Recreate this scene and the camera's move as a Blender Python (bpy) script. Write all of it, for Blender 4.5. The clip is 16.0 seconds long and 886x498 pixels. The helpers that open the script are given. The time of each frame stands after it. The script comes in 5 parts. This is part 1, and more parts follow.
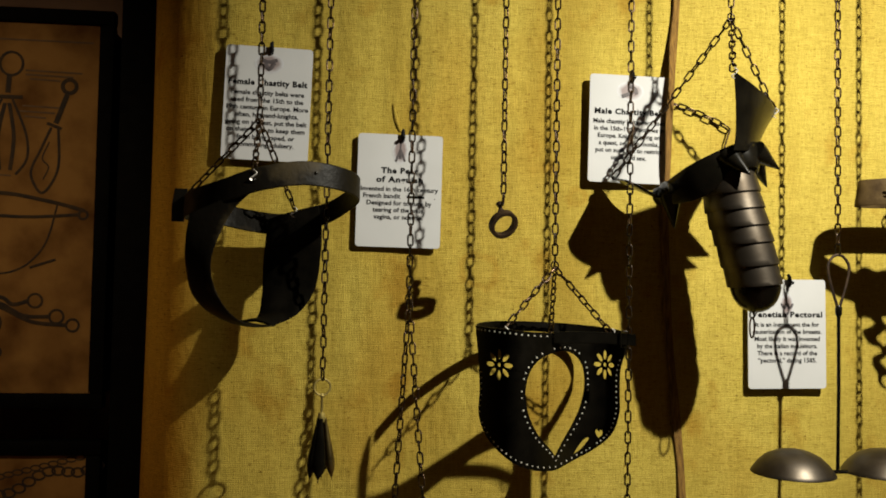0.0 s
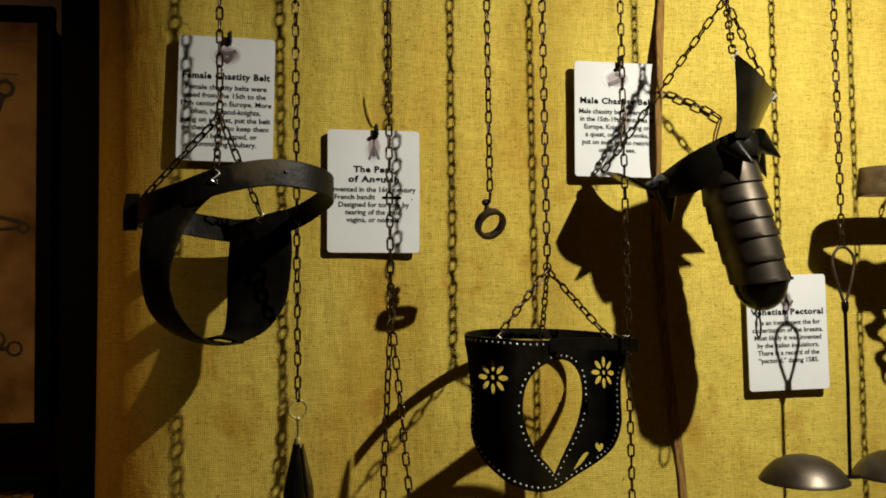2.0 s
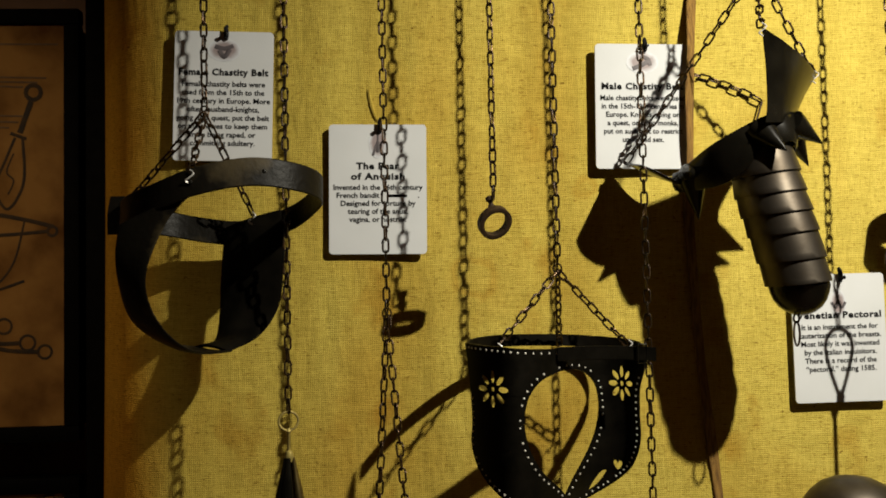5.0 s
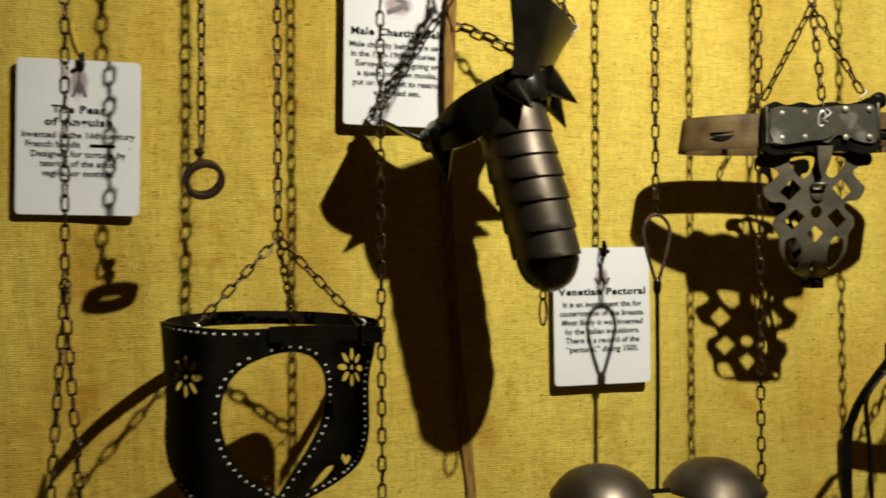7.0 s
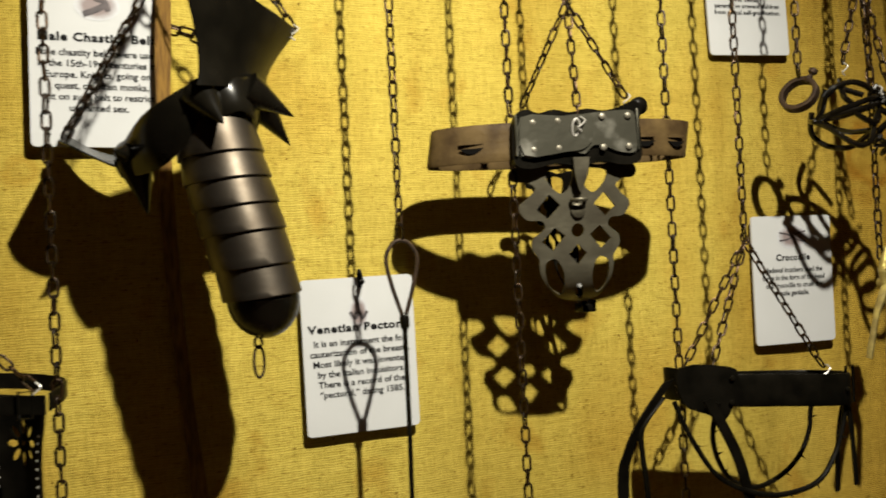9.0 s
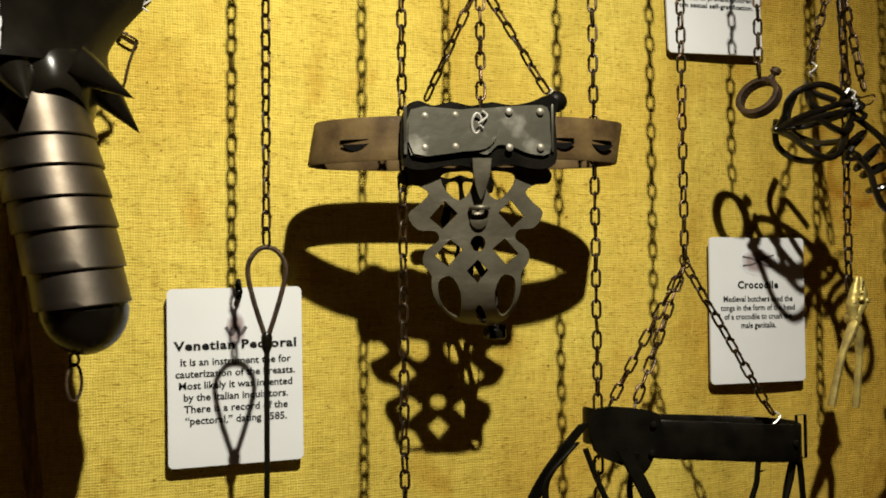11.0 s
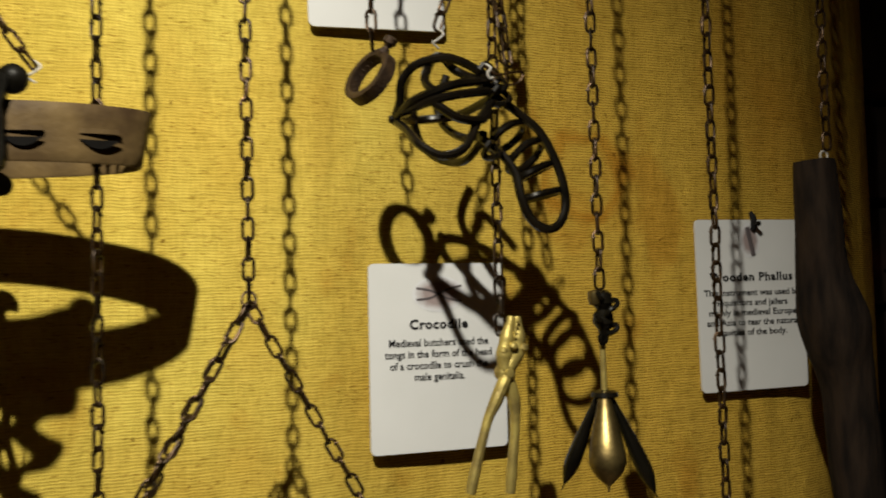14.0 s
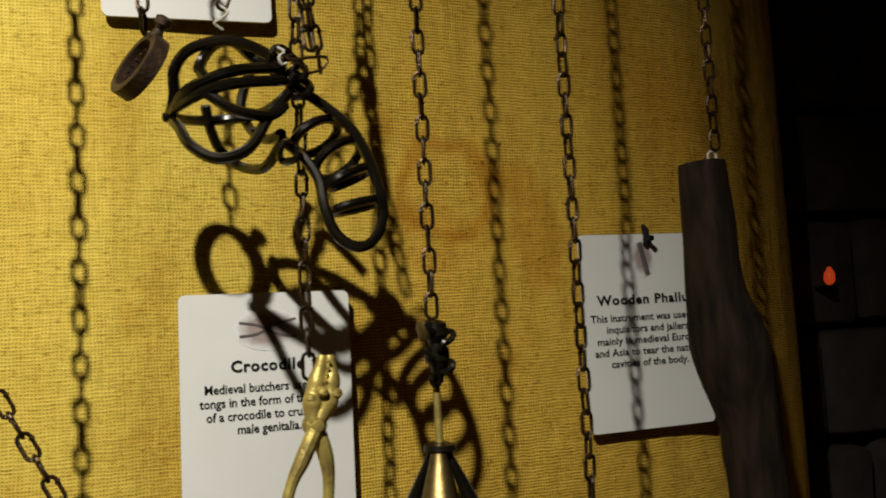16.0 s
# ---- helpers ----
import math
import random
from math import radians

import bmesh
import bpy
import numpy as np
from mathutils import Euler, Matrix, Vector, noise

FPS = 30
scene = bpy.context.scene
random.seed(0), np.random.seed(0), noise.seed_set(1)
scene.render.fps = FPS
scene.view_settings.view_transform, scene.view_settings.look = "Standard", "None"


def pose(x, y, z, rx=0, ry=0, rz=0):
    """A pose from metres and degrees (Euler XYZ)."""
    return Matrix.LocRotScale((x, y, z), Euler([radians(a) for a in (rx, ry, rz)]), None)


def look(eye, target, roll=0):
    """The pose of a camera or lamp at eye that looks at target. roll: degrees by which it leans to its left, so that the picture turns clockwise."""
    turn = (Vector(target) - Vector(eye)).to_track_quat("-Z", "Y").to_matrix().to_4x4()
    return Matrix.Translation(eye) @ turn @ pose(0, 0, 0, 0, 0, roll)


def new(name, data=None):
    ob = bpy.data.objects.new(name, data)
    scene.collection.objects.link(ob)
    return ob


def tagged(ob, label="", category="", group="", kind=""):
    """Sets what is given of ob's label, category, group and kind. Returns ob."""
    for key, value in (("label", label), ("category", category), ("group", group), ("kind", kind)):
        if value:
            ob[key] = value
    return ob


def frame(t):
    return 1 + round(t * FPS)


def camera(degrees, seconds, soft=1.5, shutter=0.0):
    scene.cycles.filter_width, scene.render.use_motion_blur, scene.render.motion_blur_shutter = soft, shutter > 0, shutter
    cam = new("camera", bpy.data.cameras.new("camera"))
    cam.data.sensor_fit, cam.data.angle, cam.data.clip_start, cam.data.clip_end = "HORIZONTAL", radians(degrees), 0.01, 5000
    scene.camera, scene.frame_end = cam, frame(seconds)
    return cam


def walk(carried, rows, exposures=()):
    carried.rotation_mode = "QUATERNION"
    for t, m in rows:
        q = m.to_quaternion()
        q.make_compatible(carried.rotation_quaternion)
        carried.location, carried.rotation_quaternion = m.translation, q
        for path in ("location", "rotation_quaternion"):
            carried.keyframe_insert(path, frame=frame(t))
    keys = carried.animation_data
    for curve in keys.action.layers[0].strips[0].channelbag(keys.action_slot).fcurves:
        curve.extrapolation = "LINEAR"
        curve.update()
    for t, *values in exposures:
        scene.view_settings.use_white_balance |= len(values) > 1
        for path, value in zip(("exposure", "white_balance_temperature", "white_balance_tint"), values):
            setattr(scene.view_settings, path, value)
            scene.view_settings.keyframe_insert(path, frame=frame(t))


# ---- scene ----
cam = camera(55.3, 16.0, soft=1.8, shutter=0.4)
PATH = [
    (0, (-0.143, -0.04, 1.522), (0.052, 1.948, 1.601), 1.0),
    (0.5, (-0.124, -0.04, 1.518), (0.064, 1.949, 1.597), 0.8),
    (1, (-0.131, -0.036, 1.513), (0.078, 1.951, 1.605), 0.8),
    (1.5, (-0.149, 0.025, 1.523), (0.094, 2.009, 1.602), 0.5),
    (2, (-0.175, 0.083, 1.523), (0.128, 2.058, 1.616), -0.8),
    (2.5, (-0.194, 0.131, 1.528), (0.146, 2.1, 1.63), -0.8),
    (3, (-0.189, 0.149, 1.524), (0.151, 2.116, 1.639), -0.6),
    (3.5, (-0.181, 0.161, 1.534), (0.148, 2.132, 1.626), -1.2),
    (6, (0.061, 0.156, 1.534), (0.055, 2.154, 1.609), -0.5),
    (6.5, (0.095, 0.23, 1.527), (0.311, 2.219, 1.551), -0.4),
    (7, (0.161, 0.297, 1.527), (0.583, 2.252, 1.544), -0.3),
    (7.5, (0.205, 0.34, 1.536), (0.734, 2.269, 1.572), -1.2),
    (8, (0.219, 0.394, 1.537), (0.851, 2.291, 1.591), -2.1),
    (8.5, (0.287, 0.412, 1.54), (0.962, 2.295, 1.582), -2.4),
    (9, (0.4, 0.387, 1.555), (1.062, 2.274, 1.583), -2.8),
    (11.3, (0.64, 0.509, 1.552), (1.206, 2.426, 1.624), -0.1),
    (11.5, (0.667, 0.537, 1.555), (1.222, 2.457, 1.654), 0.0),
    (12, (0.755, 0.564, 1.565), (1.3, 2.486, 1.671), 0.2),
    (12.5, (0.876, 0.557, 1.567), (1.404, 2.483, 1.682), -0.1),
    (13, (0.973, 0.545, 1.57), (1.501, 2.471, 1.686), -0.7),
    (13.5, (1.03, 0.547, 1.572), (1.565, 2.471, 1.69), -1.2),
    (14, (1.097, 0.602, 1.566), (1.731, 2.496, 1.673), -1.5),
    (14.5, (1.151, 0.676, 1.575), (1.86, 2.542, 1.692), -1.7),
    (15, (1.178, 0.71, 1.571), (1.9, 2.568, 1.725), -2.4),
    (15.5, (1.213, 0.715, 1.569), (1.939, 2.57, 1.739), -2.9),
    (16, (1.266, 0.692, 1.563), (1.97, 2.556, 1.738), -3.1),
]
walk(cam, [(t, look(eye, target, roll)) for t, eye, target, roll in PATH])

# ---- world and lamps ----
world = bpy.data.worlds.new("dark_room")
world.use_nodes = True
world.node_tree.nodes["Background"].inputs["Color"].default_value = (0.02, 0.017, 0.013, 1)
world.node_tree.nodes["Background"].inputs["Strength"].default_value = 0.3
scene.world = world


def spot(name, eye, target, watts, degrees, blend, radius, colour):
    data = bpy.data.lights.new(name, "SPOT")
    data.energy, data.spot_size, data.spot_blend = watts, radians(degrees), blend
    data.shadow_soft_size, data.color = radius, colour
    ob = new(name, data)
    ob.matrix_world = look(eye, target)
    return ob


LAMP = (0.86, 0.46, 2.48)
spot("ceiling_spotlight", LAMP, (0.45, 1.5, 0.46), 174, 142, 1.0, 0.014, (1.0, 0.94, 0.78))
spot("poster_spotlight", (-1.5, 0.5, 2.5), (-1.12, 2.05, 1.2), 31, 74, 1.0, 0.03, (1.0, 0.80, 0.52))

# ---- materials ----


def material(name, colour, rough=0.6, metal=0.0, colour2=None, scale=30.0, detail=4.0, bump=0.0, bump_scale=200.0, spec=0.5, by_object=0.0, stretch=(1, 1, 1), sharp=(0.35, 0.65)):
    """A surface whose two tones are mixed by noise, with fine relief of its own."""
    m = bpy.data.materials.new(name)
    m.use_nodes = True
    n, l = m.node_tree.nodes, m.node_tree.links
    b = n["Principled BSDF"]
    b.inputs["Roughness"].default_value, b.inputs["Metallic"].default_value = rough, metal
    b.inputs["Specular IOR Level"].default_value = spec
    co = n.new("ShaderNodeTexCoord")
    mp = n.new("ShaderNodeMapping")
    mp.inputs["Scale"].default_value = stretch
    l.new(co.outputs["Object"], mp.inputs["Vector"])
    tex = n.new("ShaderNodeTexNoise")
    tex.inputs["Scale"].default_value, tex.inputs["Detail"].default_value = scale, detail
    l.new(mp.outputs["Vector"], tex.inputs["Vector"])
    ramp = n.new("ShaderNodeValToRGB")
    ramp.color_ramp.elements[0].position, ramp.color_ramp.elements[1].position = sharp
    ramp.color_ramp.elements[0].color = (*colour, 1)
    ramp.color_ramp.elements[1].color = (*(colour2 or [c * 0.7 for c in colour]), 1)
    l.new(tex.outputs["Fac"], ramp.inputs["Fac"])
    out = ramp.outputs["Color"]
    if by_object:
        info = n.new("ShaderNodeObjectInfo")
        hsv = n.new("ShaderNodeHueSaturation")
        rng = n.new("ShaderNodeMapRange")
        rng.inputs["To Min"].default_value, rng.inputs["To Max"].default_value = 1 - by_object, 1 + by_object
        l.new(info.outputs["Random"], rng.inputs["Value"])
        l.new(rng.outputs["Result"], hsv.inputs["Value"])
        l.new(out, hsv.inputs["Color"])
        out = hsv.outputs["Color"]
    l.new(out, b.inputs["Base Color"])
    rr = n.new("ShaderNodeMapRange")
    rr.inputs["To Min"].default_value, rr.inputs["To Max"].default_value = max(0.05, rough - 0.12), min(1.0, rough + 0.12)
    l.new(tex.outputs["Fac"], rr.inputs["Value"])
    l.new(rr.outputs["Result"], b.inputs["Roughness"])
    if bump:
        fine = n.new("ShaderNodeTexNoise")
        fine.inputs["Scale"].default_value, fine.inputs["Detail"].default_value = bump_scale, 5
        l.new(mp.outputs["Vector"], fine.inputs["Vector"])
        bp = n.new("ShaderNodeBump")
        bp.inputs["Strength"].default_value, bp.inputs["Distance"].default_value = bump, 0.002
        l.new(fine.outputs["Fac"], bp.inputs["Height"])
        l.new(bp.outputs["Normal"], b.inputs["Normal"])
    return m


def burlap_material():
    """Coarse jute: a plain weave about 1.8 mm apart, bright slubs, dark flecks and broad brownish stains."""
    m = bpy.data.materials.new("burlap")
    m.use_nodes = True
    n, l = m.node_tree.nodes, m.node_tree.links
    b = n["Principled BSDF"]
    b.inputs["Roughness"].default_value, b.inputs["Specular IOR Level"].default_value = 0.95, 0.08
    co = n.new("ShaderNodeTexCoord")

    def maths(kind, a, c):
        k = n.new("ShaderNodeMath")
        k.operation = kind
        for i, v in enumerate((a, c)):
            if isinstance(v, (int, float)):
                k.inputs[i].default_value = v
            else:
                l.new(v, k.inputs[i])
        return k.outputs[0]

    def vector(kind, a, c):
        k = n.new("ShaderNodeVectorMath")
        k.operation = kind
        l.new(a, k.inputs[0])
        if isinstance(c, tuple):
            k.inputs[1].default_value = c
        else:
            l.new(c, k.inputs[1])
        return k.outputs["Vector"]

    def grain(place, stretch, detail=2.0):
        t = n.new("ShaderNodeTexNoise")
        t.inputs["Scale"].default_value, t.inputs["Detail"].default_value = 1.0, detail
        l.new(vector("MULTIPLY", place, stretch), t.inputs["Vector"])
        return t

    def ramp(fac, lo, a, hi, c):
        r = n.new("ShaderNodeValToRGB")
        r.color_ramp.elements[0].position, r.color_ramp.elements[0].color = lo, (*a, 1)
        r.color_ramp.elements[1].position, r.color_ramp.elements[1].color = hi, (*c, 1)
        l.new(fac, r.inputs["Fac"])
        return r.outputs["Color"]

    def mix(kind, fac, a, c):
        k = n.new("ShaderNodeMix")
        k.data_type, k.blend_type = "RGBA", kind
        if isinstance(fac, (int, float)):
            k.inputs["Factor"].default_value = fac
        else:
            l.new(fac, k.inputs["Factor"])
        l.new(a, k.inputs["A"]), l.new(c, k.inputs["B"])
        return k.outputs["Result"]

    here = co.outputs["Object"]
    wander = grain(here, (26, 26, 26), 3)
    place = vector("ADD", here, vector("MULTIPLY", wander.outputs["Color"], (0.005, 0.005, 0.005)))
    threads = []
    for axis, scale in (("X", 106.0), ("Z", 97.0)):
        w = n.new("ShaderNodeTexWave")
        w.wave_type, w.bands_direction = "BANDS", axis
        w.inputs["Scale"].default_value, w.inputs["Distortion"].default_value = scale, 2.6
        w.inputs["Detail"].default_value, w.inputs["Detail Scale"].default_value = 3, 1.2
        l.new(place, w.inputs["Vector"])
        threads.append(w.outputs["Fac"])
    weave = maths("MAXIMUM", threads[0], threads[1])
    slub = grain(place, (38, 38, 420), 3).outputs["Fac"]
    rib = grain(place, (420, 420, 40), 3).outputs["Fac"]
    fleck = grain(place, (120, 120, 480), 2).outputs["Fac"]
    stain = grain(here, (3.2, 3.2, 2.6), 7).outputs["Fac"]
    blot = grain(here, (11, 11, 9), 5).outputs["Fac"]
    speck = grain(here, (95, 95, 95), 2).outputs["Fac"]
    base = ramp(maths("ADD", maths("MULTIPLY", slub, 0.50), maths("MULTIPLY", rib, 0.50)), 0.30, (0.395, 0.306, 0.050), 0.70, (0.60, 0.470, 0.098))
    split = n.new("ShaderNodeSeparateXYZ")
    l.new(here, split.inputs["Vector"])
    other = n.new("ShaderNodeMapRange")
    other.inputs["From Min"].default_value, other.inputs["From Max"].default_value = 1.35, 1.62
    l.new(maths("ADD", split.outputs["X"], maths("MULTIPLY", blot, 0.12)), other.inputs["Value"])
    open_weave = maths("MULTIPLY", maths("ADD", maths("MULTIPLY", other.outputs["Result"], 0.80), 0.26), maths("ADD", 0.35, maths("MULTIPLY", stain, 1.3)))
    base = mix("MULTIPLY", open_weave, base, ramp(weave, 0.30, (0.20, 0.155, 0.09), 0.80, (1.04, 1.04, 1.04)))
    base = mix("MULTIPLY", 0.7, base, ramp(fleck, 0.59, (1, 1, 1), 0.71, (0.45, 0.36, 0.22)))
    base = mix("MULTIPLY", 0.7, base, ramp(stain, 0.52, (1, 1, 1), 0.72, (0.78, 0.58, 0.36)))
    base = mix("MULTIPLY", 0.6, base, ramp(blot, 0.60, (1, 1, 1), 0.70, (0.74, 0.56, 0.36)))
    base = mix("MULTIPLY", 0.8, base, ramp(speck, 0.745, (1, 1, 1), 0.765, (0.28, 0.19, 0.10)))
    streak = grain(here, (9, 9, 0.7), 4).outputs["Fac"]
    base = mix("MULTIPLY", 1.0, base, ramp(streak, 0.35, (0.84, 0.80, 0.72), 0.60, (1.04, 1.04, 1.04)))
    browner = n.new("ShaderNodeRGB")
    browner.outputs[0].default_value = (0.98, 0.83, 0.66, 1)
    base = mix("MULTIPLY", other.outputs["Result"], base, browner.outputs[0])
    # orange-brown tint that deepens towards the sheet's left end
    edge = n.new("ShaderNodeMapRange")
    edge.inputs["From Min"].default_value, edge.inputs["From Max"].default_value = -0.40, -0.48
    l.new(split.outputs["X"], edge.inputs["Value"])
    edge_tint = n.new("ShaderNodeRGB")
    edge_tint.outputs[0].default_value = (1.0, 0.64, 0.30, 1)
    base = mix("MULTIPLY", edge.outputs["Result"], base, edge_tint.outputs[0])
    # dried drips and tide marks
    for x, z, r, w in ((1.585, 1.705, 0.050, 0.016), (1.56, 1.655, 0.030, 0.020), (0.075, 1.545, 0.030, 0.010), (0.26, 1.685, 0.012, 0.012), (1.32, 1.90, 0.030, 0.02)):
        off = vector("MULTIPLY", vector("SUBTRACT", vector("ADD", here, vector("MULTIPLY", grain(here, (22, 22, 22), 4).outputs["Color"], (0.05, 0, 0.05))), (x + 0.025, 0, z + 0.025)), (1, 0, 1))
        size = n.new("ShaderNodeVectorMath")
        size.operation = "LENGTH"
        l.new(off, size.inputs[0])
        rim = maths("ABSOLUTE", maths("SUBTRACT", size.outputs["Value"], r), 0)
        base = mix("MULTIPLY", 0.75 if r > 0.04 else 0.4, base, ramp(maths("DIVIDE", rim, w), 0.15, (0.76, 0.56, 0.34), 1.0, (1, 1, 1)))
    l.new(base, b.inputs["Base Color"])
    bp = n.new("ShaderNodeBump")
    bp.inputs["Strength"].default_value, bp.inputs["Distance"].default_value = 0.55, 0.0011
    l.new(maths("ADD", weave, maths("ADD", slub, rib)), bp.inputs["Height"])
    wrinkle = n.new("ShaderNodeBump")
    wrinkle.inputs["Strength"].default_value, wrinkle.inputs["Distance"].default_value = 0.8, 0.010
    l.new(maths("ADD", grain(here, (16, 16, 3.5), 3).outputs["Fac"], maths("MULTIPLY", grain(here, (34, 34, 26), 3).outputs["Fac"], 0.35)), wrinkle.inputs["Height"])
    l.new(wrinkle.outputs["Normal"], bp.inputs["Normal"])
    l.new(bp.outputs["Normal"], b.inputs["Normal"])
    return m


def picture_material():
    """A faded photograph printed as an oval that runs out to white paper."""
    m = bpy.data.materials.new("faded_print")
    m.use_nodes = True
    n, l = m.node_tree.nodes, m.node_tree.links
    co = n.new("ShaderNodeTexCoord")
    mp = n.new("ShaderNodeMapping")
    mp.inputs["Location"].default_value, mp.inputs["Scale"].default_value = (-1, -1, 0), (2, 2, 0)
    l.new(co.outputs["UV"], mp.inputs["Vector"])
    g = n.new("ShaderNodeTexGradient")
    g.gradient_type = "SPHERICAL"
    l.new(mp.outputs["Vector"], g.inputs["Vector"])
    t = n.new("ShaderNodeTexNoise")
    t.inputs["Scale"].default_value, t.inputs["Detail"].default_value = 120, 4
    l.new(co.outputs["Object"], t.inputs["Vector"])
    k = n.new("ShaderNodeMath")
    k.operation = "MULTIPLY_ADD"
    l.new(t.outputs["Fac"], k.inputs[0])
    k.inputs[1].default_value = 0.35
    l.new(g.outputs["Fac"], k.inputs[2])
    r = n.new("ShaderNodeValToRGB")
    r.color_ramp.elements[0].position, r.color_ramp.elements[0].color = 0.22, (0.55, 0.565, 0.60, 1)
    r.color_ramp.elements[1].position, r.color_ramp.elements[1].color = 0.62, (0.25, 0.20, 0.20, 1)
    l.new(k.outputs[0], r.inputs["Fac"])
    l.new(r.outputs["Color"], n["Principled BSDF"].inputs["Base Color"])
    n["Principled BSDF"].inputs["Roughness"].default_value = 0.6
    return m


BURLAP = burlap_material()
PRINT = picture_material()
PAPER = material("card_white", (0.55, 0.56, 0.57), 0.85, colour2=(0.51, 0.52, 0.525), spec=0.15, scale=9, bump=0.05, bump_scale=400)
CARD_EDGE = material("card_core", (0.10, 0.09, 0.07), 0.8)
INK = material("black_ink", (0.012, 0.012, 0.013), 0.9, spec=0.08)
SHAPE_INK = material("grey_ink", (0.10, 0.08, 0.085), 0.6, colour2=(0.05, 0.045, 0.05))
CHAIN = material("dull_iron", (0.052, 0.027, 0.0105), 0.32, 0.7, (0.014, 0.0075, 0.0036), 90, bump=0.3, bump_scale=600, by_object=0.45)
ZINC = material("bright_wire", (0.66, 0.64, 0.60), 0.3, 0.4, (0.5, 0.48, 0.44), 80)
BLACK_LEATHER = material("black_leather", (0.0026, 0.0023, 0.0016), 0.36, 0, (0.0052, 0.0044, 0.0030), 40, bump=0.12, bump_scale=300, spec=0.05)
OLD_LEATHER = material("worn_black_leather", (0.0045, 0.0036, 0.0022), 0.46, 0, (0.070, 0.053, 0.026), 13, detail=8, bump=0.4, bump_scale=110, spec=0.14, sharp=(0.53, 0.74))
BLACK_IRON = material("blackened_iron", (0.0032, 0.0028, 0.0020), 0.24, 0.0, (0.0065, 0.0055, 0.0036), 22, bump=0.05, bump_scale=90, spec=0.20)
SHEATH = material("tarnished_steel", (0.112, 0.096, 0.078), 0.46, 0.95, (0.052, 0.041, 0.030), 16, detail=7, bump=0.08, bump_scale=90)
GREY_PLATE = material("grey_sheet_metal", (0.066, 0.063, 0.047), 0.40, 0.7, (0.22, 0.212, 0.18), 19, detail=9, bump=0.12, bump_scale=90, sharp=(0.54, 0.66))
SHIELD = material("dark_sheet_metal", (0.125, 0.114, 0.080), 0.5, 0.6, (0.070, 0.061, 0.042), 26, bump=0.2, bump_scale=140)
BROWN_LEATHER = material("brown_leather", (0.100, 0.066, 0.027), 0.55, 0, (0.034, 0.020, 0.009), 22, detail=8, bump=0.3, bump_scale=180, spec=0.10)
PALE_DOT = material("pale_dot", (0.72, 0.70, 0.62), 0.35, 0.35, (0.6, 0.57, 0.5), 60)
DULL_STUD = material("tarnished_stud", (0.30, 0.28, 0.23), 0.45, 0.5, (0.16, 0.145, 0.11), 90)
AGED_BRASS = material("tarnished_brass", (0.22, 0.165, 0.062), 0.38, 0.9, (0.075, 0.052, 0.02), 60, bump=0.15, bump_scale=120)
BRASS = material("old_brass", (0.42, 0.335, 0.095), 0.48, 0.55, (0.21, 0.16, 0.05), 70, bump=0.45, bump_scale=150)
RUST = material("rusty_iron", (0.055, 0.032, 0.016), 0.6, 0.6, (0.022, 0.012, 0.007), 70, bump=0.5, bump_scale=300)
RUBBER = material("black_coated_wire", (0.0026, 0.0022, 0.0015), 0.21, 0.0, (0.006, 0.0045, 0.0025), 38, bump=0.06, bump_scale=120, spec=0.42)
BARK = material("weathered_wood", (0.019, 0.012, 0.008), 0.9, 0, (0.005, 0.0035, 0.003), 75, detail=8, bump=1.0, bump_scale=130, stretch=(1, 1, 0.22), spec=0.12, sharp=(0.36, 0.66))
POSTER = material("aged_parchment", (0.36, 0.185, 0.052), 0.8, 0, (0.125, 0.052, 0.014), 9, detail=9, bump=0.3, bump_scale=60, spec=0.1, sharp=(0.40, 0.72))
POSTER_INK = material("sepia_ink", (0.024, 0.013, 0.006), 0.8, colour2=(0.06, 0.032, 0.012), scale=40)
FAINT_INK = material("faint_sepia_ink", (0.16, 0.085, 0.030), 0.7)
FRAME_BLACK = material("black_painted_wood", (0.0035, 0.0030, 0.0026), 0.7, bump=0.3, bump_scale=80, spec=0.05)
# plaster and floor tones raised and warmed so the room bounces fill into shadows
BOUNCE_WALL = material("bounce_plaster", (0.34, 0.20, 0.125), 0.9, 0, (0.22, 0.125, 0.08), 6, bump=0.6, bump_scale=40)
FLOOR_MAT = material("bounce_floorboards", (0.24, 0.135, 0.065), 0.6, 0, (0.15, 0.085, 0.042), 8, stretch=(1, 8, 1), bump=0.3)
SEAM = material("frayed_jute", (0.25, 0.135, 0.022), 0.95, 0, (0.115, 0.055, 0.009), 70, bump=0.8, bump_scale=400, stretch=(3, 3, 0.5))
ROCK = material("dark_stone", (0.040, 0.028, 0.024), 0.9, 0, (0.018, 0.013, 0.012), 14, detail=8, bump=1.0, bump_scale=30)

EMBER = bpy.data.materials.new("red_lamp")
EMBER.use_nodes = True
EMBER.node_tree.nodes["Principled BSDF"].inputs["Base Color"].default_value = (0.3, 0.02, 0.01, 1)
EMBER.node_tree.nodes["Principled BSDF"].inputs["Emission Color"].default_value = (1.0, 0.10, 0.02, 1)
EMBER.node_tree.nodes["Principled BSDF"].inputs["Emission Strength"].default_value = 0.28

# ---- shape helpers ----
V = Vector


def finish(mesh, mat, angle=35):
    mesh.materials.append(mat)
    mesh.shade_smooth()
    mesh.set_sharp_from_angle(angle=radians(angle))
    return mesh


def thing(name, base, label, category, group="", kind=""):
    ob = new(name)
    ob.location = base
    ob.empty_display_size = 0.02
    return tagged(ob, label, category, group, kind)


def origin_of(ob):
    o = V((0, 0, 0))
    while ob:
        o += ob.location
        ob = ob.parent
    return o


